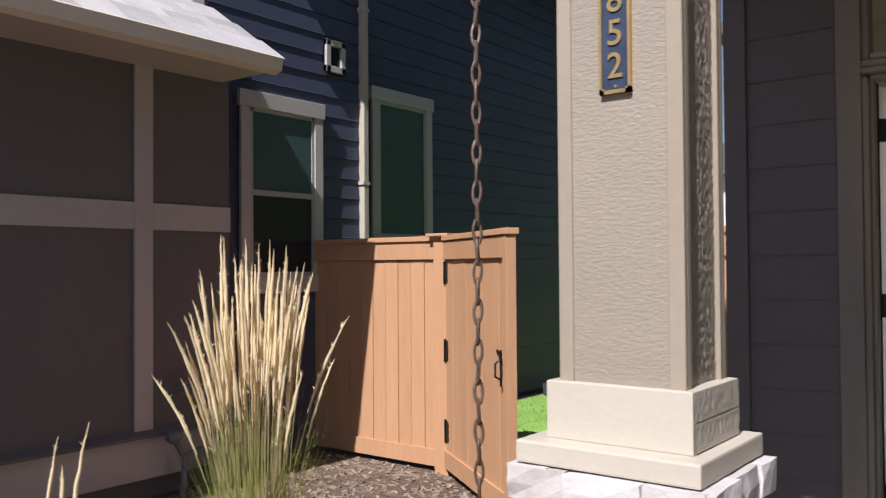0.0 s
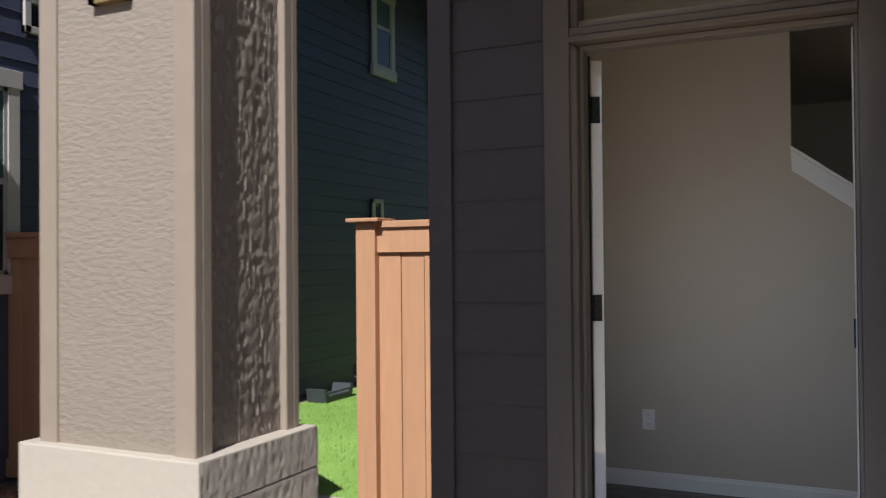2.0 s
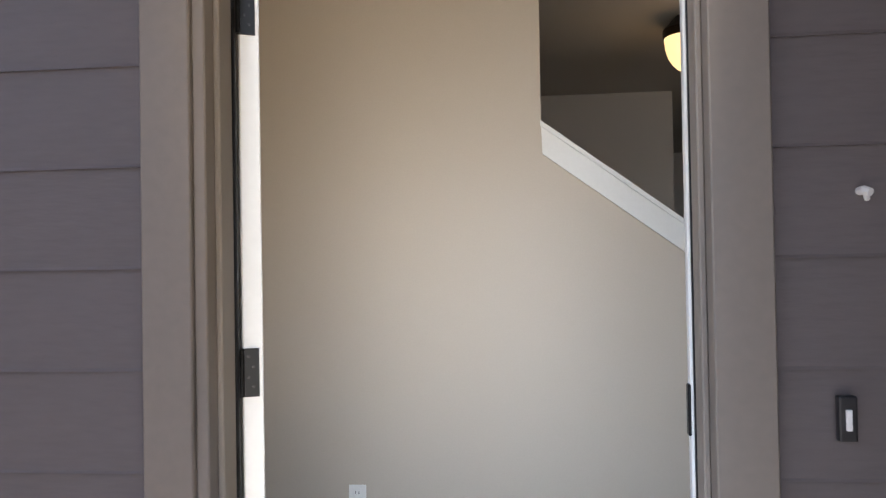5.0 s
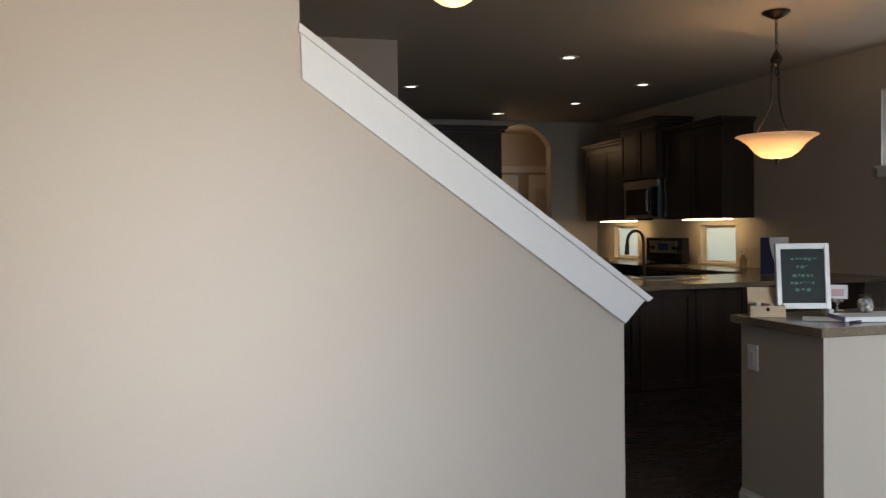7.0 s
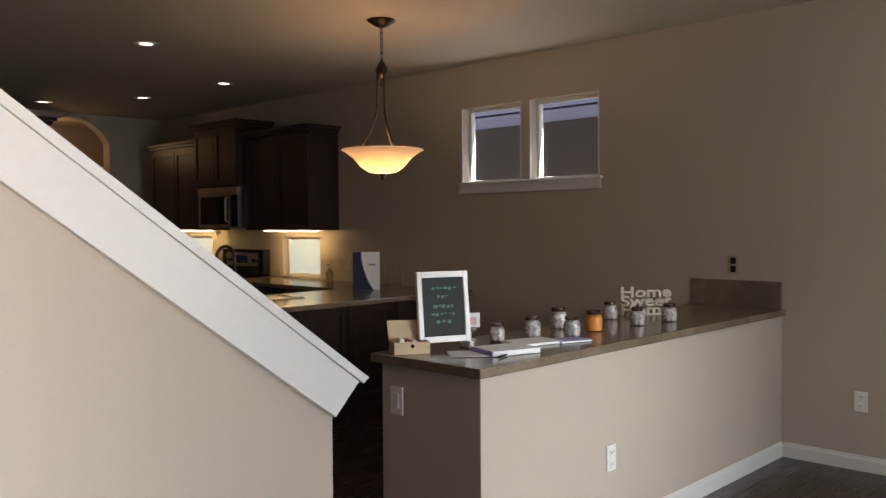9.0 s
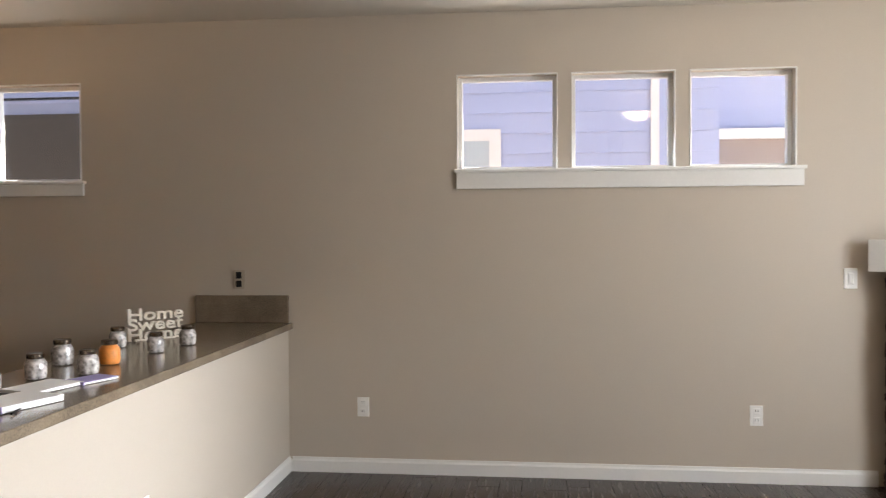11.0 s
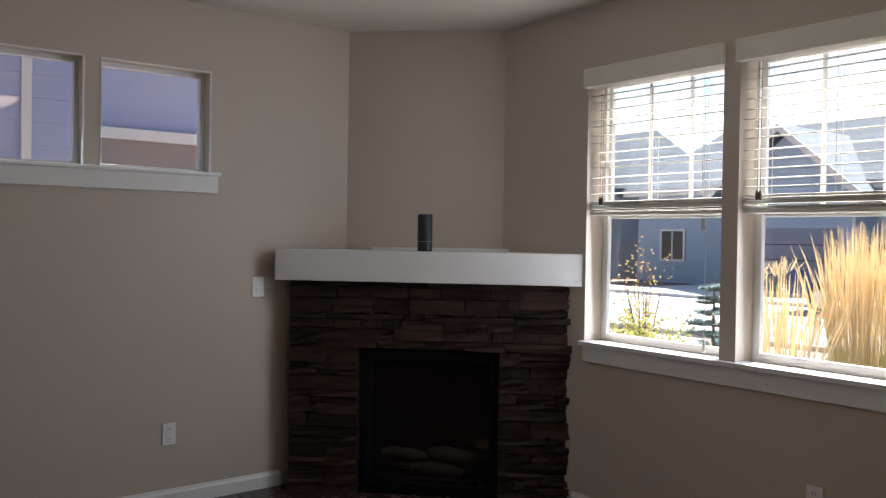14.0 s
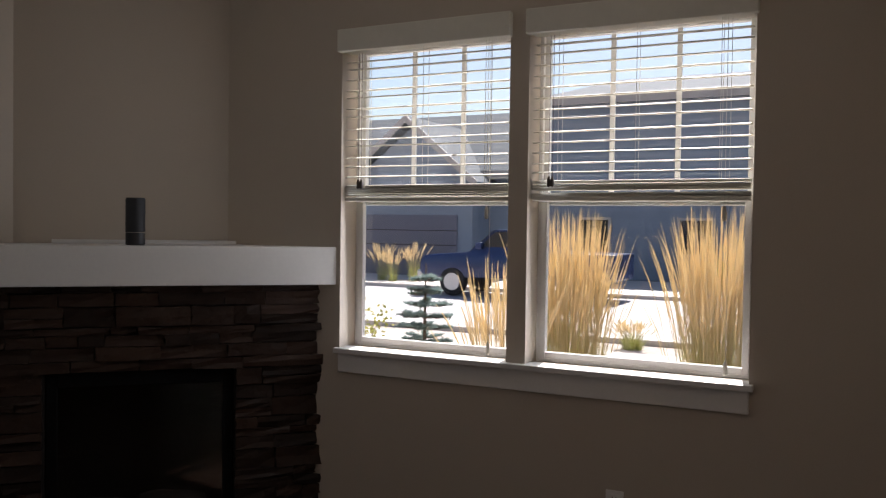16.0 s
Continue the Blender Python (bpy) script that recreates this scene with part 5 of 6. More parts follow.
for x, y in ((3.34, 6.19), (4.63, 7.28), (4.50, 8.58), (2.39, 7.83), (3.90, 9.55)):
    d = thing("downlight", "small round lit recessed ceiling light", "downlight", "kitchen downlights", base=(x, y, ZC))
    r = bm_new()
    turned(r, [(0.046, -0.002), (0.085, -0.006), (0.09, -0.001), (0.09, 0.0)], n=24)
    part("rim", r, WHITE, d, smooth=True)
    r = bm_new()
    turned(r, [(0.047, -0.004), (0.047, -0.001)], n=20)
    part("lens", r, DISC, d)

# ---- kitchen ----
ESPRESSO = surface("espresso stained wood", (0.040, 0.024, 0.016), 0.35, 0.35, 10, 0.08, 2, stretch=(5, 5, 0.6))
STEEL = surface("brushed steel", (0.55, 0.53, 0.50), 0.28, 0.06, 80, 0.05, 4, metal=1.0, stretch=(1, 1, 12))
BLACK_GLASS = plain("black glass", (0.01, 0.01, 0.012), 0.08)


def shaker_door(parent, x, y0, y1, z0, z1, handle=True):
    """A framed door facing -x."""
    d = part("door", box(bm_new(), x - 0.012, x, y0 + 0.05, y1 - 0.05, z0 + 0.05, z1 - 0.05), ESPRESSO, parent)
    for a in ((y0, y0 + 0.055, z0, z1), (y1 - 0.055, y1, z0, z1), (y0 + 0.055, y1 - 0.055, z0, z0 + 0.055), (y0 + 0.055, y1 - 0.055, z1 - 0.055, z1)):
        part("rail", bevelled(box(bm_new(), x - 0.021, x, *a), 0.002, 1), ESPRESSO, d)
    return d


for y0, y1, z0, z1, dp, n, lb in ((6.80, 7.86, 1.41, 2.33, 0.34, 2, "espresso stained wall cabinet with two framed doors"), (7.88, 8.70, 1.86, 2.47, 0.42, 2, "tall-set espresso cabinet above the microwave"),
                                  (8.72, 9.80, 1.41, 2.33, 0.34, 2, "espresso stained wall cabinet with two framed doors")):
    c = thing("wall_cabinet", lb, "cabinet", "kitchen wall cabinets")
    x = XR - dp
    part("body", box(bm_new(), x, XR - 0.002, y0, y1, z0, z1), ESPRESSO, c)
    w = (y1 - y0) / n
    for i in range(n):
        shaker_door(c, x, y0 + i * w + 0.004, y0 + (i + 1) * w - 0.004, z0 + 0.01, z1 - 0.03)
    crown = bm_new()
    box(crown, x - 0.03, XR - 0.002, y0 - 0.02, y1 + 0.02, z1, z1 + 0.03)
    box(crown, x - 0.055, XR - 0.002, y0 - 0.045, y1 + 0.045, z1 + 0.03, z1 + 0.06)
    part("crown", crown, ESPRESSO, c)
tall = thing("pantry_cabinet", "tall espresso stained pantry cabinet beside the arch", "cabinet")
part("body", box(bm_new(), 2.90, 3.97, 9.60, YB - 0.004, 0.0, 2.52), ESPRESSO, tall)
for x0, x1 in ((2.91, 3.43), (3.44, 3.96)):
    for z0, z1 in ((0.12, 1.30), (1.32, 2.48)):
        d = part("door", box(bm_new(), x0 + 0.05, x1 - 0.05, 9.588, 9.60, z0 + 0.05, z1 - 0.05), ESPRESSO, tall)
        for q in ((x0, x0 + 0.06, z0, z1), (x1 - 0.06, x1, z0, z1), (x0 + 0.06, x1 - 0.06, z0, z0 + 0.06), (x0 + 0.06, x1 - 0.06, z1 - 0.06, z1)):
            part("rail", bevelled(box(bm_new(), q[0], q[1], 9.579, 9.60, q[2], q[3]), 0.002, 1), ESPRESSO, d)
crown = box(bm_new(), 2.87, 4.00, 9.56, YB - 0.004, 2.52, 2.56)
box(crown, 2.84, 4.03, 9.53, YB - 0.004, 2.56, 2.60)
part("crown", crown, ESPRESSO, tall)
STRIP = glowing("lit under-cabinet strip", (1.0, 0.66, 0.28), 2.4)
for y0, y1 in ((6.95, 7.75), (8.85, 9.7)):
    s = thing("cabinet_light", "lit warm light strip under the wall cabinets", "light strip", "cabinet lights")
    part("strip", box(bm_new(), XR - 0.20, XR - 0.14, y0, y1, 1.394, 1.409), STRIP, s)
micro = thing("microwave", "steel microwave with a dark glass door below the cabinet", "microwave")
MX = XR - 0.40
part("body", box(bm_new(), MX, XR - 0.01, 7.90, 8.68, 1.43, 1.855), STEEL, micro)
part("door_glass", bevelled(box(bm_new(), MX - 0.012, MX, 8.10, 8.63, 1.47, 1.76), 0.004), BLACK_GLASS, micro, "dark glass door")
part("top_band", box(bm_new(), MX - 0.014, MX, 7.91, 8.67, 1.785, 1.85), STEEL, micro)
part("control_panel", box(bm_new(), MX - 0.010, MX, 7.92, 8.04, 1.45, 1.77), BLACK_GLASS, micro)
hd = bm_new()
tube(hd, [(MX - 0.01, 8.07, 1.49), (MX - 0.05, 8.07, 1.51), (MX - 0.05, 8.07, 1.73), (MX - 0.01, 8.07, 1.75)], 0.009, 8)
part("handle", hd, STEEL, micro, smooth=True)
stove = thing("range", "black and steel kitchen range with a raised control panel", "range")
part("body", box(bm_new(), XR - 0.66, XR - 0.02, 7.90, 8.68, 0.0, 0.905), BLACK_GLASS, stove)
part("oven_door", bevelled(box(bm_new(), XR - 0.69, XR - 0.66, 7.93, 8.65, 0.25, 0.80), 0.006), STEEL, stove)
part("cooktop", box(bm_new(), XR - 0.67, XR - 0.02, 7.90, 8.68, 0.905, 0.92), BLACK_GLASS, stove)
part("control_panel", bevelled(box(bm_new(), XR - 0.12, XR - 0.03, 7.90, 8.68, 0.93, 1.205), 0.01), BLACK_GLASS, stove, "black control panel")
part("panel_plate", box(bm_new(), XR - 0.123, XR - 0.119, 7.99, 8.59, 1.03, 1.17), STEEL, stove, "steel control plate")
part("display", box(bm_new(), XR - 0.127, XR - 0.122, 8.18, 8.40, 1.06, 1.14), plain("blue display", (0.03, 0.06, 0.2), 0.2), stove)
for y in (7.97, 8.06, 8.50, 8.60):
    kn = bm_new()
    turned(kn, [(0.022, 0), (0.02, 0.02), (0.004, 0.022)], n=12, m=pose(XR - 0.12, y, 1.09, 0, -90, 0))
    part("knob", kn, BLACK, stove)
for y0, y1 in ((5.35, 7.88), (8.70, 10.18)):
    c = thing("base_cabinet", "espresso base cabinets along the kitchen wall", "cabinet", "kitchen base cabinets")
    part("body", box(bm_new(), XR - 0.60, XR - 0.02, y0, y1, 0.0, 0.885), ESPRESSO, c)
    n = max(2, round((y1 - y0) / 0.5))
    for i in range(n):
        shaker_door(c, XR - 0.60, y0 + (y1 - y0) * i / n + 0.006, y0 + (y1 - y0) * (i + 1) / n - 0.006, 0.12, 0.86)
    t = thing("worktop", "brown granite worktop along the kitchen wall", "worktop", "kitchen worktops")
    part("slab", bevelled(box(bm_new(), XR - 0.63, XR - 0.002, y0, y1, 0.885, 0.922), 0.004, 1), GRANITE, t)
TILE = surface("cream wall tile", (0.50, 0.44, 0.33), 0.3, 0.08, 20, 0.05, 3, piece=0.2)
tiles = structure("backsplash", box(bm_new(), XR - 0.004, XR - 0.001, 5.9, 10.18, 0.922, 0.93), TILE, "cream tiled backsplash")
me = mesh_of("tile", bevelled(box(bm_new(), -0.008, 0.0, 0.002, 0.150, 0.002, 0.098), 0.002, 1), TILE)
for iy in range(28):
    for iz in range(2):
        y, z = 5.92 + iy * 0.152 + (0.076 if iz % 2 else 0), 0.924 + iz * 0.1
        if any(a - 0.16 < y < b for a, b, _, _ in COUNTER_WINDOWS) or 7.75 < y < 8.68:
            continue
        shared_piece("tile", me, tiles, pose(XR - 0.001, y, z))

pen = thing("peninsula", "espresso panelled kitchen peninsula facing the living room", "kitchen island")
PXL, PXR, PYF = 2.55, XR - 0.64, 5.36
part("body", box(bm_new(), PXL, PXR + 0.02, PYF, PYF + 0.62, 0.0, 0.885), ESPRESSO, pen)
for i in range(5):
    a, b = PXL + 0.01 + i * 0.475, PXL + 0.475 + i * 0.475
    for q in ((a, a + 0.06, 0.12, 0.86), (b - 0.06, b, 0.12, 0.86), (a + 0.06, b - 0.06, 0.12, 0.18), (a + 0.06, b - 0.06, 0.80, 0.86)):
        part("panel_rail", bevelled(box(bm_new(), q[0], q[1], PYF - 0.018, PYF, q[2], q[3]), 0.002, 1), ESPRESSO, pen)
part("plinth", box(bm_new(), PXL, PXR, PYF - 0.012, PYF, 0.0, 0.10), ESPRESSO, pen)
t = thing("worktop", "brown granite peninsula worktop with an inset sink", "worktop", "kitchen worktops")
part("slab", bevelled(box(bm_new(), PXL - 0.04, XR - 0.635, PYF - 0.28, PYF + 0.66, 0.885, 0.922), 0.005, 1), GRANITE, t)
part("slab", bevelled(box(bm_new(), XR - 0.633, XR - 0.002, PYF - 0.28, PYF - 0.012, 0.885, 0.922), 0.005, 1), GRANITE, t)
snk = thing("sink", "steel kitchen sink set in the peninsula", "sink")
rim = bm_new()
for a in ((3.70, 4.22, 5.56, 5.585), (3.70, 4.22, 5.915, 5.94), (3.70, 3.725, 5.585, 5.915), (4.195, 4.22, 5.585, 5.915)):
    box(rim, *a, 0.921, 0.930)
part("rim", rim, STEEL, snk)
# Flat sheet, no hollow: the basin's shade is put into its darker steel.
part("basin", box(bm_new(), 3.725, 4.195, 5.585, 5.915, 0.9215, 0.9235), plain("sink shadow steel", (0.25, 0.24, 0.23), 0.3, 1.0), snk)
tap = thing("faucet", "dark bronze gooseneck faucet with a pull-down head", "faucet", base=(3.90, 5.98, 0.922))
tb = bm_new()
arc = [(0, 0, 0), (0, 0, 0.30)] + [(-0.075 + 0.075 * math.cos(a), 0, 0.30 + 0.085 * math.sin(a)) for a in np.linspace(0.2, math.pi, 9)] + [(-0.152, 0, 0.27)]
tube(tb, arc, 0.013, 10)
part("spout", tb, BRONZE, tap, smooth=True)
tb = bm_new()
tube(tb, [(-0.152, 0, 0.275), (-0.155, 0, 0.19)], [0.017, 0.02], 10)
part("spray_head", tb, BRONZE, tap, smooth=True)
tb = bm_new()
turned(tb, [(0.032, 0), (0.03, 0.01), (0.02, 0.02)], n=14)
tube(tb, [(0.01, 0, 0.10), (0.05, 0, 0.12), (0.06, 0, 0.17)], 0.007, 8)
part("handle", tb, BRONZE, tap, smooth=True)
folder = thing("brochure", "standing white brochure with a navy curved band", "brochure", base=(4.99, 5.75, 0.924), turn=-42)
part("sheet", box(bm_new(), -0.11, 0.11, -0.004, 0.004, 0.0, 0.31), PAPER, folder)
band = [(-0.11, 0.0), (0.06, 0.0)] + [(0.06 - 0.10 * math.sin(math.pi * s / 2) ** 0.8, 0.31 * s) for s in np.linspace(0.1, 1, 10)] + [(-0.11, 0.31)]
part("band", prism(bm_new(), band, "y", -0.0065, -0.0042), plain("navy print", (0.01, 0.012, 0.05), 0.4), folder, "navy printed band")
part("print", box(bm_new(), 0.015, 0.075, -0.006, -0.0042, 0.20, 0.215), plain("grey print", (0.3, 0.3, 0.32), 0.5), folder)
part("strut", box(bm_new(), -0.03, 0.03, 0.004, 0.09, 0.0, 0.02), PAPER, folder)
soap = thing("soap_bottle", "small amber soap bottle beside the wall", "bottle", base=(5.40, 6.75, 0.923))
b = bm_new()
turned(b, [(0.032, 0), (0.034, 0.01), (0.034, 0.09), (0.014, 0.115), (0.014, 0.13)], n=14)
part("body", b, surface("amber bottle", (0.35, 0.24, 0.12), 0.2, 0.2, 30, 0, 6), soap, smooth=True)
b = bm_new()
tube(b, [(0, 0, 0.13), (0, 0, 0.16), (-0.035, 0, 0.165)], 0.006, 8)
part("pump", b, STEEL, soap)

# hallway beyond the arch
hall = structure("hall_wall", box(bm_new(), 3.0, 5.6, 11.6, 11.7, -0.01, ZC), WALL, "warm lit hall wall beyond the arch")
structure("hall_side", box(bm_new(), 5.48, 5.58, YB + 0.16, 11.6, -0.01, ZC), WALL)
structure("hall_side_west", box(bm_new(), 3.0, 3.1, YB + 0.16, 11.6, -0.01, ZC), WALL)
structure("hall_floor", box(bm_new(), 3.0, 5.58, YB, 11.6, -0.1, -0.01), FLOOR_REST)
structure("hall_ceiling", box(bm_new(), 3.0, 5.58, YB + 0.16, 11.7, ZC, ZC + 0.1), CEIL)
for x0, x1, y, turn, lb in ((4.30, 4.80, 11.15, 6, "white panelled hall door standing ajar"), (4.95, 5.27, 11.15, -4, "white panelled hall door")):
    d = thing("hall_door", lb, "door", base=(x0, y, 0), turn=turn)
    part("slab", bevelled(box(bm_new(), 0, x1 - x0, 0, 0.035, 0, 2.10), 0.003, 1), DOOR_WHITE, d)
    for z0, z1 in ((0.2, 0.9), (1.05, 1.9)):
        part("panel_moulding", bevelled(box(bm_new(), 0.09, x1 - x0 - 0.09, -0.010, 0.0, z0, z1), 0.005, 1), DOOR_WHITE, d)
tr = thing("door_trim", "white trim round the hall doors", "trim")
board("head_trim", tr, WHITE, 4.1, 5.47, 11.54, 11.6, 2.16, 2.26)
# Unseen lamp added to warm the hall; it has no fixture.
lamp_point("hall_fill", (4.35, 10.75, 2.45), 0.5, (1.0, 0.60, 0.30), 0.06)

# ---- fireplace across the corner ----
FM = Matrix.Translation((4.85, -1.32, 0)) @ Matrix.Rotation(radians(45), 4, "Z")
structure("wall_chimney", prism(bm_new(), [(5.563, -1.235), (4.883, -1.915), (5.563, -1.915)], "z", 1.0, ZC), WALL, "tan angled wall above the mantel")
fire = thing("fireplace", "corner fireplace of stacked brown ledge stone with a black firebox", "fireplace")
fire.matrix_basis = FM
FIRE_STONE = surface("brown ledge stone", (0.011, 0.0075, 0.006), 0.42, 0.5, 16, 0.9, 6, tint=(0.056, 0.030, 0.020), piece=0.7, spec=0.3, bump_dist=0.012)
core = bm_new()
for a in ((-0.82, -0.405), (0.385, 0.80)):
    box(core, *a, -0.36, -0.075, 0.0, 1.24)
box(core, -0.405, 0.385, -0.36, -0.075, 0.868, 1.24)
part("core", core, plain("dark mortar", (0.02, 0.016, 0.014), 0.9), fire)
rnd = random.Random(21)


def fire_rows(x0, x1, z0, z1):
    z = z0
    while z < z1 - 0.005:
        h = rnd.choice((0.035, 0.05, 0.06, 0.075, 0.09))
        if z1 - z - h < 0.03:
            h = z1 - z
        x = x0
        while x < x1 - 0.005:
            w = rnd.uniform(0.09, 0.34)
            if x1 - x - w < 0.07:
                w = x1 - x
            if h > 0.07 and rnd.random() < 0.4 and w > 0.12:
                pieces = ((h * 0.5, 0), (h * 0.5, h * 0.5))
            else:
                pieces = ((h, 0),)
            for ph, dz in pieces:
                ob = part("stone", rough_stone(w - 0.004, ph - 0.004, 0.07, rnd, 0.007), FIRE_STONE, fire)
                ob.matrix_basis = pose(x1 - (x - x0), -0.05 + rnd.uniform(-0.012, 0.014), z + dz, 0, 0, 180)
            x += w
        z += h


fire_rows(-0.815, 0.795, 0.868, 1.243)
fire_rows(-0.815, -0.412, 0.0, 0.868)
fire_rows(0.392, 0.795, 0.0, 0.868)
SOOT = surface("black firebox", (0.004, 0.0036, 0.0036), 0.8, 0.3, 30, 0.2, 4, spec=0.1)
bx = bm_new()
box(bx, -0.405, 0.385, -0.36, -0.34, 0.02, 0.868)
box(bx, -0.405, -0.385, -0.34, -0.09, 0.02, 0.868)
box(bx, 0.365, 0.385, -0.34, -0.09, 0.02, 0.868)
box(bx, -0.385, 0.365, -0.34, -0.09, 0.848, 0.868)
box(bx, -0.405, 0.385, -0.36, -0.06, 0.0, 0.02)
part("firebox", bx, SOOT, fire, "black metal firebox")
for a in ((-0.402, -0.355, 0.02, 0.866), (0.335, 0.382, 0.02, 0.866), (-0.355, 0.335, 0.02, 0.10), (-0.355, 0.335, 0.80, 0.866)):
    part("surround_bar", bevelled(box(bm_new(), a[0], a[1], -0.095, -0.075, a[2], a[3]), 0.003, 1), SOOT, fire)
part("hearth_strip", box(bm_new(), -0.405, 0.385, -0.07, -0.045, 0.0, 0.014), plain("grey metal strip", (0.20, 0.19, 0.18), 0.4, 0.6), fire)
p = part("glass_front", box(bm_new(), -0.355, 0.335, -0.090, -0.086, 0.10, 0.80), GLASS, fire, "clear fire glass")
p.visible_shadow = False
BARK = surface("ceramic log", (0.012, 0.008, 0.006), 0.9, 0.4, 20, 0.6, 6, stretch=(1, 4, 4), tint=(0.03, 0.02, 0.015))
for x0, x1, y, z, r in ((-0.25, 0.22, -0.25, 0.16, 0.045), (-0.20, 0.10, -0.19, 0.15, 0.035), (-0.28, 0.0, -0.20, 0.235, 0.04), (0.02, 0.28, -0.21, 0.225, 0.035)):
    lg = bm_new()
    tube(lg, [(x0 + (x1 - x0) * s, y + 0.02 * math.sin(5 * s), z + 0.015 * math.sin(3 * s + x0)) for s in np.linspace(0, 1, 7)], [r * f for f in (0.7, 0.95, 1.05, 1.0, 1.05, 0.95, 0.75)], 9)
    part("log", lg, BARK, fire, smooth=True)
part("grate", box(bm_new(), -0.3, 0.3, -0.30, -0.14, 0.02, 0.11), SOOT, fire)
mantel = thing("mantel_shelf", "thick white painted mantel shelf over the fireplace", "mantel")
mantel.matrix_basis = FM
shelf = prism(bm_new(), [(-0.862, 0.012), (0.865, 0.012), (0.865, -0.05), (0.60, -0.415), (-0.50, -0.415), (-0.862, -0.06)], "z", 1.244, 1.418)
part("shelf", bevelled(shelf, 0.004, 2), WHITE, mantel)
back = prism(bm_new(), [(-0.84, -0.07), (-0.50, -0.405), (0.40, -0.428), (0.40, -0.44), (-0.52, -0.44), (-0.86, -0.09)], "z", 1.416, 1.436)
part("back_lip", back, WHITE, mantel)
speaker = thing("speaker", "black cylindrical speaker standing on the mantel shelf", "speaker", base=(4.925, -1.362, 1.419))
b = bm_new()
turned(b, [(0.037, 0), (0.041, 0.004), (0.041, 0.055)], n=28)
part("base", b, plain("matt black plastic", (0.012, 0.012, 0.014), 0.5), speaker, smooth=True)
b = bm_new()
turned(b, [(0.0415, 0.057), (0.0415, 0.200), (0.039, 0.208), (0.002, 0.209)], n=28)
part("grille", b, surface("speaker mesh", (0.022, 0.023, 0.026), 0.6, 0.3, 400, 0.3, 20), speaker, smooth=True)
# ---- front garden, street and houses opposite ----
STREET_Z = GROUND - 0.02
structure("road", box(bm_new(), -120, 120, -21.0, -12.2, GROUND - 0.2, GROUND + 0.004), ASPHALT, "pale sunlit asphalt street")
structure("kerb", bevelled(box(bm_new(), -120, 120, -12.2, -12.0, GROUND - 0.2, GROUND + 0.10), 0.02), CONCRETE, "concrete kerb")
structure("pavement", box(bm_new(), -120, 120, -23.0, -21.0, GROUND - 0.2, GROUND + 0.11), CONCRETE, "pale concrete pavement")
structure("path", box(bm_new(), 0.0, 9.5, -11.0, -9.8, GROUND - 0.2, GROUND + 0.02), CONCRETE, "pale concrete path")
structure("gravel_bed", box(bm_new(), 1.55, 12.0, -12.0, -2.1, GROUND - 0.05, GROUND + 0.006), surface("pale pinkish gravel", (0.36, 0.30, 0.265), 0.9, 0.25, 40, 0.8, 1.2, tint=(0.52, 0.45, 0.41), bump_dist=0.02), "pale pinkish gravel of the front garden")
structure("driveway", box(bm_new(), 1.0, 22.0, -29.0, -23.0, GROUND - 0.2, GROUND + 0.015), CONCRETE, "pale concrete driveways")
feather_grass("tall backlit feather grass outside the front window", (4.0, -4.6, GROUND), 2.05, 0.30, 520, 420, 41, 0.36, 0.22)
feather_grass("tall feather grass beside the path", (2.95, -4.7, GROUND), 2.08, 0.34, 520, 520, 42, 0.36, 0.20)
feather_grass("leaning feather grass beyond the window post", (4.2, -3.9, GROUND), 1.74, 0.38, 110, 160, 43, 0.55)
feather_grass("low dry bunch grass by the path", (5.2, -11.5, GROUND), 0.52, 0.40, 90, 260, 44, 0.8)
for x, y, h, seed in ((15.0, -22.4, 1.5, 45), (15.6, -22.1, 1.3, 46), (16.1, -22.3, 1.45, 49), (9.9, -23.4, 1.3, 47), (3.0, -23.6, 1.3, 48)):
    feather_grass("distant clump of dry feather grass", (x, y, GROUND), h, 0.5, 34, 120, seed, 1.6)
PINK = surface("dry pink stems", (0.45, 0.26, 0.2), 0.8, 0.2, 20, 0, 4)


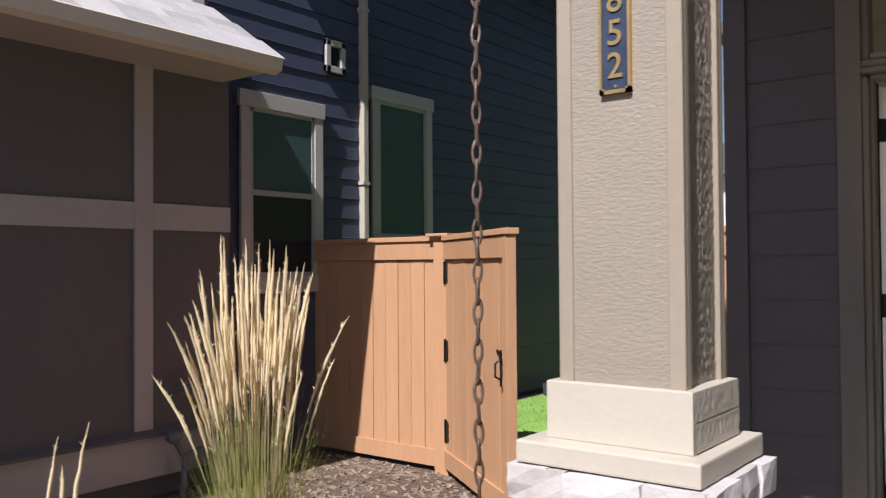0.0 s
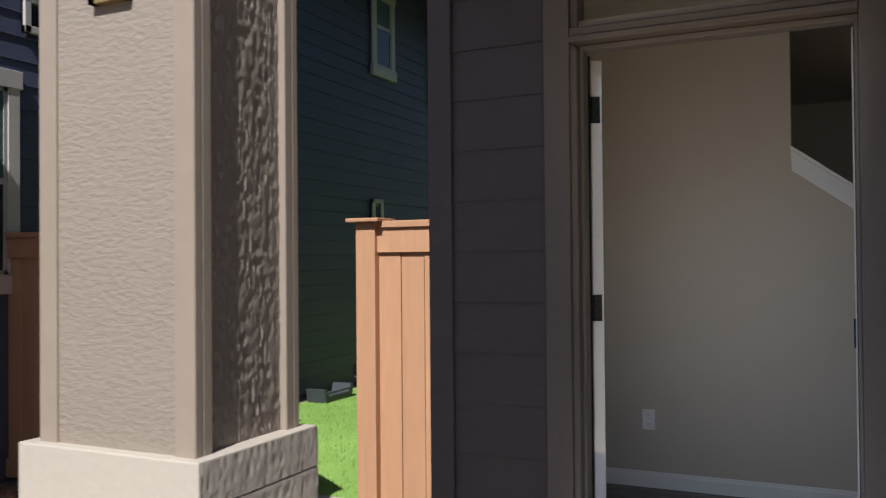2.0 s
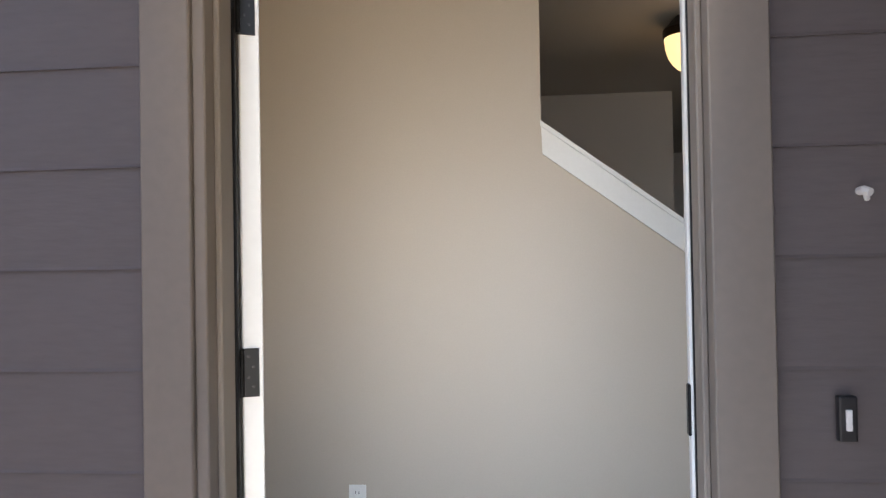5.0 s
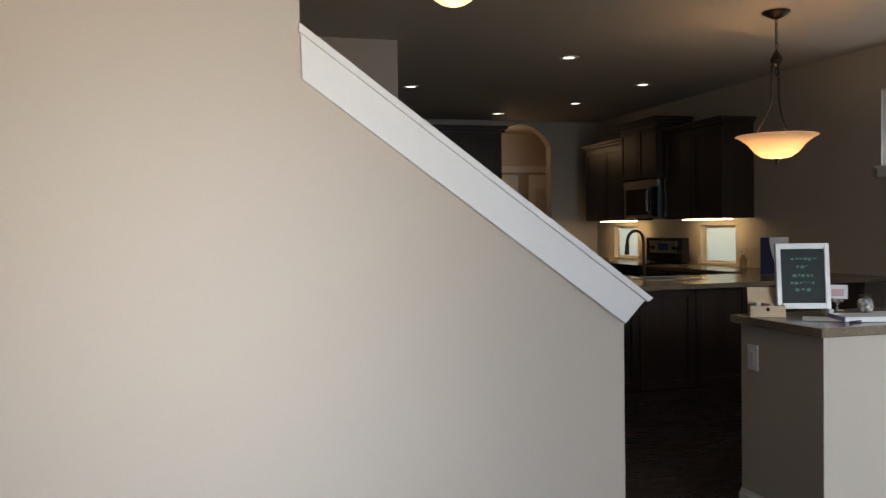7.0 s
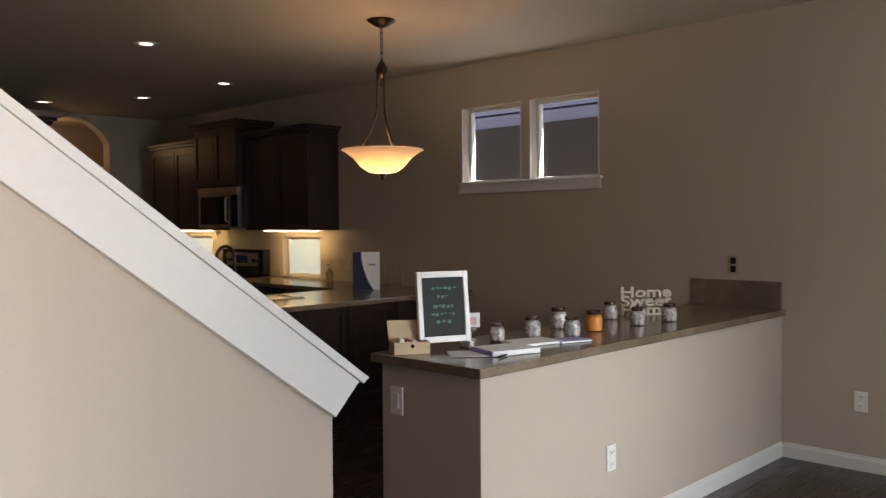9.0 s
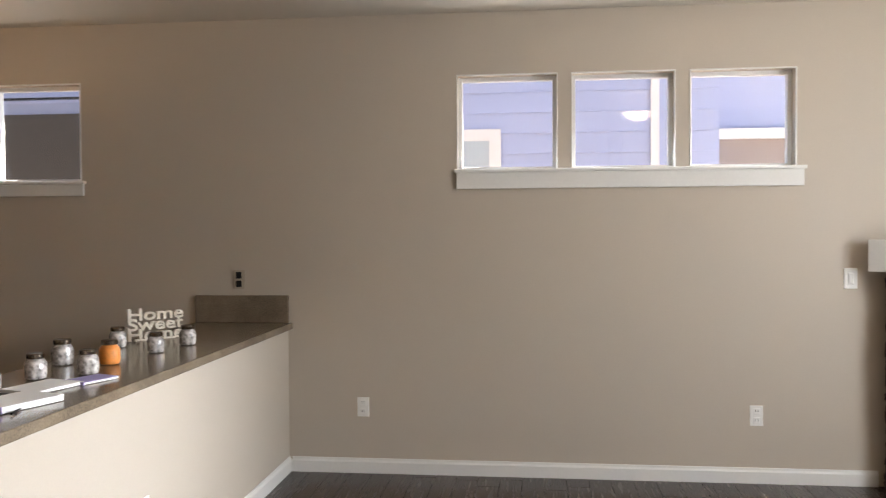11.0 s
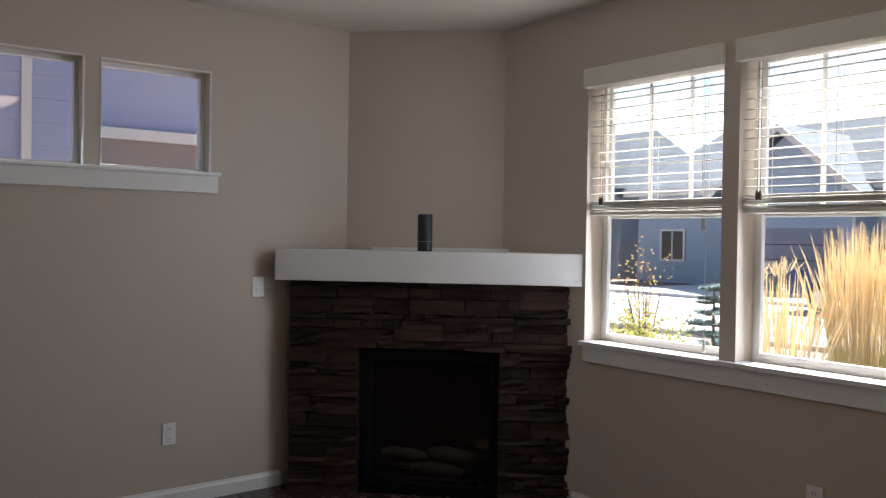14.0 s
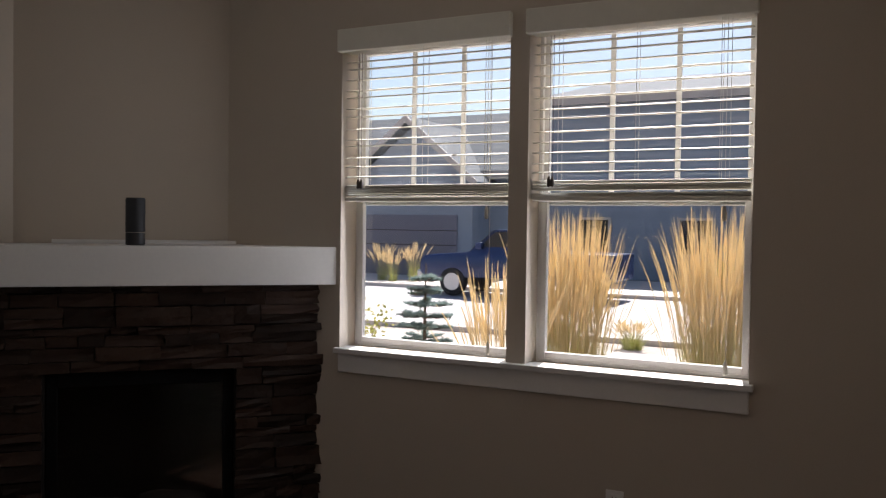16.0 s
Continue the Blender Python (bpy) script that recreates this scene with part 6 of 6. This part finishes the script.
def needle_tree(label, base, height, seed, reach=0.5, tiers=15):
    rnd = random.Random(seed)
    t = thing("conifer", label, "tree", base=base)
    tr = bm_new()
    tube(tr, [(0, 0, 0), (0.005, 0, height * 0.5), (0, 0, height)], [0.03, 0.018, 0.004], 8)
    part("trunk", tr, surface("conifer bark", (0.12, 0.09, 0.07), 0.9, 0.2, 30, 0.3, 5), t)
    limb, leaf = bm_new(), bm_new()
    for k in range(tiers):
        z = height * (0.12 + 0.86 * k / tiers)
        r = reach * (1 - z / height) ** 0.7 + 0.03
        for i in range(8):
            a = i * 0.785 + k * 0.4 + rnd.uniform(-0.2, 0.2)
            rr = r * rnd.uniform(0.6, 1.15)
            z = height * (0.12 + 0.86 * k / tiers) + rnd.uniform(-0.02, 0.02)
            tip = Vector((rr * math.cos(a), rr * math.sin(a), z + 0.05 * rr))
            tube(limb, [(0, 0, z), tip * 0.5 + Vector((0, 0, z * 0.5 - 0.01)), tip], [0.007, 0.005, 0.002], 4)
            for j in range(170):
                s = rnd.uniform(0.15, 1.0)
                p = Vector((tip.x * s, tip.y * s, z + (tip.z - z) * s))
                d = Vector((rnd.uniform(-1, 1), rnd.uniform(-1, 1), rnd.uniform(-0.3, 0.7))).normalized()
                q = p + d * rnd.uniform(0.022, 0.05)
                w = d.orthogonal().normalized() * 0.005
                leaf.faces.new([leaf.verts.new(v) for v in (p - w, p + w, q)])
    part("branches", limb, bpy.data.materials["conifer bark"], t)
    ndl = surface("blue spruce needles", (0.20, 0.27, 0.26), 0.7, 0.3, 20, 0, 3, island=0.4)
    let_light_through(ndl, 0.45)
    part("needles", leaf, ndl, t, "blue-green needles")
    return t


needle_tree("small blue spruce in the front garden", (4.97, -4.2, GROUND), 1.57, 51)


def leafy_shrub(label, base, r, h, colour, tint, seed, n=900, size=0.035):
    rnd = random.Random(seed)
    t = thing("shrub", label, "shrub", "garden shrubs", base=base)
    st, lf = bm_new(), bm_new()
    tips = []
    for i in range(16):
        a, o = rnd.uniform(0, 6.28), r * rnd.uniform(0.2, 0.95)
        tip = Vector((o * math.cos(a), o * math.sin(a), h * rnd.uniform(0.55, 1.0)))
        tube(st, [(0, 0, 0), tip * 0.5 + Vector((0, 0, h * 0.1)), tip], [0.012, 0.007, 0.002], 5)
        tips.append(tip)
    for _ in range(n):
        tip = rnd.choice(tips)
        p = tip * rnd.uniform(0.35, 1.05) + Vector((rnd.gauss(0, 1), rnd.gauss(0, 1), rnd.gauss(0, 1))) * r * 0.16
        p.z = max(0.03, p.z)
        d = Vector((rnd.uniform(-1, 1), rnd.uniform(-1, 1), rnd.uniform(-0.4, 1))).normalized()
        w = d.orthogonal().normalized() * size * 0.3
        q = p + d * size
        lf.faces.new([lf.verts.new(v) for v in (p, (p + q) / 2 - w, q, (p + q) / 2 + w)])
    part("stems", st, bpy.data.materials["conifer bark"], t)
    m = surface("shrub leaves " + str(seed), colour, 0.7, 0.25, 20, 0, 3, tint=tint, island=0.5)
    let_light_through(m, 0.4)
    part("leaves", lf, m, t)
    return t


leafy_shrub("leafy shrub with yellowing leaves near the window", (6.35, -5.1, GROUND), 0.5, 1.15, (0.17, 0.20, 0.05), (0.50, 0.46, 0.13), 61, 2400, 0.05)
leafy_shrub("tall twiggy shrub with orange autumn leaves", (7.0, -5.9, GROUND), 0.35, 1.75, (0.30, 0.22, 0.05), (0.62, 0.40, 0.10), 64, 500)
leafy_shrub("low rounded green shrub across the street", (5.55, -23.6, GROUND), 0.9, 0.95, (0.10, 0.16, 0.03), (0.25, 0.30, 0.07), 62, 1500, 0.09)
leafy_shrub("green leafy plant beside the tall grass", (2.55, -5.0, GROUND), 0.28, 0.7, (0.10, 0.15, 0.05), (0.25, 0.27, 0.12), 63, 500)
rnd = random.Random(71)
SANDSTONE = surface("pink garden stone", (0.48, 0.36, 0.31), 0.85, 0.2, 12, 0.5, 3, tint=(0.62, 0.52, 0.46))
for x, y, s in ((4.1, -8.3, 0.28), (4.75, -8.2, 0.2), (5.6, -8.0, 0.24), (6.4, -9.0, 0.3), (3.6, -8.9, 0.22)):
    b = bm_new()
    bmesh.ops.create_icosphere(b, subdivisions=2, radius=s)
    for v in b.verts:
        v.co = Vector((v.co.x * 1.3, v.co.y, v.co.z * 0.55)) + v.co.normalized() * noise.noise(v.co * 6 + Vector((x, y, 0))) * s * 0.35
    ob = solid("garden_rock", b, SANDSTONE, "rounded pinkish garden rock on the bed", "rock", "garden rocks", smooth=True)
    ob.location = (x, y, GROUND + s * 0.3)


# ---- parked pickup ----
def pickup(base, turn):
    """A pickup with its nose towards +x."""
    t = thing("pickup_truck", "dark blue pickup truck parked across the street", "truck", base=base, turn=turn)
    BLUE = plain("dark blue car paint", (0.018, 0.035, 0.11), 0.22)
    hoodline = [(-2.75, 0.55), (2.55, 0.48), (2.72, 0.62), (2.70, 0.95), (2.55, 1.10), (1.25, 1.20), (0.55, 1.80), (-0.75, 1.86), (-1.05, 1.25), (-2.75, 1.22)]
    b = prism(bm_new(), hoodline, "y", -0.95, 0.95)
    for v in b.verts:
        if v.co.z > 1.3:
            v.co.y *= 0.82
    part("body", bevelled(b, 0.05, 2), BLUE, t, smooth=True)
    GL = plain("car glass", (0.02, 0.025, 0.03), 0.08)
    for s in (-1, 1):
        g = prism(bm_new(), [(1.02, 1.28), (0.50, 1.74), (-0.05, 1.76), (-0.05, 1.28)], "y", s * 0.80, s * 0.915)
        part("side_window", g, GL, t)
        g = prism(bm_new(), [(-0.12, 1.28), (-0.12, 1.76), (-0.68, 1.78), (-0.92, 1.30)], "y", s * 0.80, s * 0.915)
        part("side_window", g, GL, t)
        part("headlight", bevelled(box(bm_new(), 2.52, 2.735, s * 0.62 - 0.2, s * 0.62 + 0.2, 0.80, 0.98), 0.03), plain("headlight glass", (0.55, 0.56, 0.58), 0.15), t, "clear headlight")
        part("mirror", bevelled(box(bm_new(), 0.82, 1.0, s * 1.0 - 0.09, s * 1.0 + 0.09, 1.28, 1.46), 0.03), BLUE, t)
    g = prism(bm_new(), [(1.27, 1.235), (1.30, 1.25), (0.62, 1.79), (0.58, 1.79)], "y", -0.70, 0.70)
    part("windscreen", g, GL, t)
    part("bumper", bevelled(box(bm_new(), 2.60, 2.82, -0.92, 0.92, 0.45, 0.68), 0.04), plain("bumper chrome", (0.5, 0.5, 0.5), 0.25, 0.9), t, "chrome front bumper")
    part("grille", box(bm_new(), 2.70, 2.75, -0.40, 0.40, 0.72, 0.98), BLACK, t)
    TYRE, RIM = plain("tyre rubber", (0.02, 0.02, 0.02), 0.8), plain("wheel alloy", (0.5, 0.5, 0.52), 0.3, 0.9)
    for x in (1.72, -1.75):
        for s in (-1, 1):
            w = bm_new()
            turned(w, [(0.24, -0.13), (0.36, -0.12), (0.39, -0.06), (0.39, 0.06), (0.36, 0.12), (0.24, 0.13)], n=28, m=pose(x, s * 0.86, 0.39, 90, 0, 0))
            wh = part("wheel", w, TYRE, t, "black tyre", True)
            r = bm_new()
            turned(r, [(0.235, -0.135), (0.22, -0.11), (0.05, -0.10), (0.05, -0.14)] if s > 0 else [(0.05, 0.14), (0.05, 0.10), (0.22, 0.11), (0.235, 0.135)], n=24, m=pose(x, s * 0.86, 0.39, 90, 0, 0))
            for i in range(6):
                a = i * 1.047
                box(r, -0.03, 0.03, -0.14 * s - 0.01, -0.14 * s + 0.01, 0.04, 0.23, pose(x, s * 0.86, 0.39, 90, 0, 0) @ pose(0, 0, 0, 90, 0, 0) @ pose(0, 0, 0, 0, math.degrees(a), 0))
            part("rim", r, RIM, wh, "alloy rim")
    return t


pickup((10.25, -20.0, GROUND + 0.004), 0)


# ---- houses opposite ----
BLUE_SIDE = surface("blue grey house paint", (0.22, 0.26, 0.32), 0.7, 0.1, 6, 0.2, 0.6, stretch=(1, 1, 6))
ROOF = surface("grey blue roof shingles", (0.085, 0.10, 0.12), 0.9, 0.15, 12, 0.3, 0.8)


def far_house(label, x0, x1, y_front, depth, wall_h, ridge_h, gables):
    h = thing("house", label, "house", "houses across the street")
    y1, y0 = y_front, y_front - depth
    part("wall", box(bm_new(), x0, x1, y0, y1, GROUND - 0.2, wall_h), BLUE_SIDE, h)
    ym = (y0 + y1) / 2
    r = prism(bm_new(), [(y1 + 0.5, wall_h - 0.15), (y1 + 0.5, wall_h + 0.1), (ym, ridge_h), (y0 - 0.5, wall_h + 0.1), (y0 - 0.5, wall_h - 0.15)], "x", x0 - 0.4, x1 + 0.4)
    for v in r.verts:
        if v.co.z > wall_h + 1:
            v.co.x += (1.8 if v.co.x < (x0 + x1) / 2 else -1.8)
    part("roof", r, ROOF, h)
    part("fascia", box(bm_new(), x0 - 0.42, x1 + 0.42, y1 + 0.5, y1 + 0.56, wall_h - 0.2, wall_h + 0.12), GREY_TRIM, h)
    for gx0, gx1, gz in gables:
        gm = (gx0 + gx1) / 2
        part("gable_wall", prism(bm_new(), [(gx0, GROUND), (gx1, GROUND), (gx1, wall_h - 0.3), (gm, gz - 0.25), (gx0, wall_h - 0.3)], "y", y1, y1 + 1.6), BLUE_SIDE, h)
        for s, e in ((gx0 - 0.4, gm), (gx1 + 0.4, gm)):
            part("gable_roof", prism(bm_new(), [(s, wall_h - 0.55), (e, gz), (e, gz + 0.16), (s, wall_h - 0.39)], "y", y1 - 3.0, y1 + 2.1), ROOF, h)
            part("barge_board", prism(bm_new(), [(s, wall_h - 0.65), (e, gz - 0.12), (e, gz + 0.16), (s, wall_h - 0.36)], "y", y1 + 2.1, y1 + 2.16), GREY_TRIM, h)
        g = part("garage_door", box(bm_new(), gx0 + 0.6, gx1 - 0.6, y1 + 1.6, y1 + 1.66, GROUND, 2.0), surface("grey garage door", (0.14, 0.14, 0.18), 0.5, 0.05, 10, 0.1, 1), h)
        for z in (0.3, 0.85, 1.4):
            part("groove", box(bm_new(), gx0 + 0.6, gx1 - 0.6, y1 + 1.66, y1 + 1.668, z, z + 0.03), DARK_GLASS, g)
    n = max(2, int((x1 - x0) / 3))
    for i in range(n):
        x = x0 + (x1 - x0) * (i + 0.5) / n
        for z in (0.7,):
            if z + 1.3 > wall_h or any(a - 0.7 < x < b + 0.7 and z < 3 for a, b, _ in gables):
                continue
            w = part("window", box(bm_new(), x - 0.55, x + 0.55, y1, y1 + 0.03, z, z + 1.2), DARK_GLASS, h)
            for a in ((x - 0.65, x - 0.55, z - 0.1, z + 1.3), (x + 0.55, x + 0.65, z - 0.1, z + 1.3), (x - 0.55, x + 0.55, z - 0.1, z), (x - 0.55, x + 0.55, z + 1.2, z + 1.3), (x - 0.03, x + 0.03, z, z + 1.2)):
                part("frame", box(bm_new(), a[0], a[1], y1, y1 + 0.06, a[2], a[3]), GREY_TRIM, w)
    return h


far_house("blue grey gabled house with a garage across the street", 14.2, 25.5, -28.5, 9, 3.6, 6.6, [(15.0, 20.2, 5.6)])
far_house("large blue grey house with a broad roof across the street", 1.8, 13.0, -29.5, 10, 6.4, 8.0, [])
far_house("blue grey house further along the street", -11.5, 0.4, -29.5, 10, 6.2, 7.9, [])
far_house("blue grey house further along the street", 27.5, 39.0, -29.0, 10, 3.8, 7.2, [])

# ---- house beyond the right wall's windows ----
PALE_SIDE = surface("pale blue grey siding", (0.34, 0.385, 0.58), 0.6, 0.06, 14, 0.2, 1, stretch=(1, 1, 4))
nh = thing("side_house", "pale blue-grey lap-sided house beyond the high windows", "house")
part("wall", box(bm_new(), 8.02, 14.0, -0.45, 30, GROUND - 0.1, 3.6), PALE_SIDE, nh)
part("wall", box(bm_new(), 8.30, 14.0, -2.3, -0.45, GROUND - 0.1, 2.29), surface("taupe house paint", (0.26, 0.22, 0.215), 0.7, 0.06, 14, 0.2, 1), nh)
lap_courses(nh, 30.45, 0.178, 0.9, 3.5, PALE_SIDE, pose(8.02, 30.0, 0) @ LEFT_SIDE, 0.02)
WHITE_OUT = surface("white outdoor trim", (0.62, 0.62, 0.64), 0.5, 0.04, 20, 0.05, 2)
part("corner_board", box(bm_new(), 7.985, 8.02, 0.05, 0.12, 0.0, 3.5), WHITE_OUT, nh)
part("band", box(bm_new(), 8.24, 8.30, -2.3, -0.47, 2.27, 2.36), WHITE_OUT, nh)
part("lower_siding", box(bm_new(), 8.32, 12.0, -3.3, -0.45, 2.36, 3.5), PALE_SIDE, nh)
# Opaque pale bluish colour for the whole pane.
PALE_PANE = surface("pale bluish pane", (0.36, 0.42, 0.48), 0.15, 0.05, 10, 0.02, 2, stretch=(1, 1, 8))
w = part("window", box(bm_new(), 7.98, 7.99, 1.50, 1.72, 1.6, 2.26), PALE_PANE, nh)
for a in ((1.40, 1.50, 1.5, 2.36), (1.50, 2.3, 2.26, 2.36), (2.2, 2.3, 1.5, 2.26)):
    part("frame", box(bm_new(), 7.975, 8.0, *a), WHITE_OUT, w)
part("glass", box(bm_new(), 7.985, 7.99, 1.72, 2.2, 1.6, 2.26), PALE_PANE, w)
# Overhang added out of view to shade lower_siding.
part("soffit", box(bm_new(), 7.55, 8.35, -3.4, -0.452, 3.36, 3.5), WHITE_OUT, nh)
part("lower_wall", box(bm_new(), 7.945, 7.965, 4.6, 14.0, 0.2, 2.57), surface("dark taupe house paint", (0.040, 0.036, 0.034), 0.6, 0.08, 14, 0.2, 1), nh, "dark painted lower wall")
part("drip_edge", box(bm_new(), 7.935, 7.975, 4.6, 14.0, 2.70, 2.722), DARK_GLASS, nh)
part("soffit", box(bm_new(), 7.86, 8.02, -0.45, 30, 3.45, 3.6), WHITE_OUT, nh)
part("fascia", box(bm_new(), 7.82, 7.86, -0.45, 30, 3.40, 3.64), ROOF, nh)

# ---- far end of the side yard ----
back = thing("back_fence", "brown cedar board fence across the far end of the side yard", "fence")
me = mesh_of("fence_board", box(bm_new(), 0.002, 0.155, -0.011, 0.011, GROUND, 1.50), CEDAR)
for k in range(48):
    shared_piece("fence_board", me, back, pose(-9.0 + 0.158 * k, 14.9, 0))
part("cap_rail", box(bm_new(), -9.0, -1.42, 14.86, 14.94, 1.50, 1.54), CEDAR, back)
part("rail", box(bm_new(), -9.0, -1.42, 14.865, 14.885, 1.30, 1.44), CEDAR, back)
rear = thing("rear_house", "pale house beyond the far fence of the side yard", "house")
part("wall", box(bm_new(), -16.0, -7.0, 24.0, 32.0, GROUND - 0.1, 4.2), WHITE_OUT, rear)
part("roof", prism(bm_new(), [(-16.5, 4.2), (-6.5, 4.2), (-11.5, 6.4)], "y", 23.5, 32.5), ROOF, rear)
# ---- floor planks ----
rnd = random.Random(31)
LENGTHS = (0.9, 1.2, 1.5)
PLANK_W = 0.127
plank_meshes = {}
floor_living, floor_main = bpy.data.objects["floor_living"], bpy.data.objects["floor"]


def plank_rows(parent, x0, x1, y0, y1):
    y = y0
    while y < y1 - 0.01:
        w = min(PLANK_W, y1 - y)
        x = x0 - rnd.uniform(0, 0.6)
        while x < x1 - 0.01:
            l = rnd.choice(LENGTHS)
            a, b = max(x, x0), min(x + l, x1)
            if b - a > 0.02:
                key = (round(b - a, 3), round(w, 3))
                if key not in plank_meshes:
                    plank_meshes[key] = mesh_of("plank", bevelled(box(bm_new(), 0.0008, key[0] - 0.0008, 0.0008, key[1] - 0.0008, -0.012, 0.0), 0.0014, 1), FLOOR)
                shared_piece("plank", plank_meshes[key], parent, pose(a, y, FLOOR_Z + rnd.uniform(-0.0004, 0.0004)))
            x += l
        y += w


plank_rows(floor_living, XW, XR, YF, YD)
plank_rows(floor_main, 1.6, XR, YD, 2.575)
rest = bm_new()


def joined_planks(x0, x1, y0, y1, z):
    y = y0
    while y < y1 - 0.01:
        x = x0
        while x < x1 - 0.01:
            l = rnd.uniform(0.8, 1.5)
            box(rest, x + 0.001, min(x + l, x1) - 0.001, y + 0.001, min(y + PLANK_W, y1) - 0.001, z - 0.012, z)
            x += l
        y += PLANK_W


joined_planks(XL, 1.53, YD, STAIR_Y - 0.017, ENTRY_Z)
joined_planks(1.53, 1.6, YD, 2.575, FLOOR_Z)
joined_planks(XL, 1.53, STAIR_Y + 0.12, 2.575, FLOOR_Z)
joined_planks(XL, XR, 2.575, YB, FLOOR_Z)
solid("far_planks", rest, FLOOR_REST, "dark oak planks of the entry and kitchen", "planks", "", "stuff")
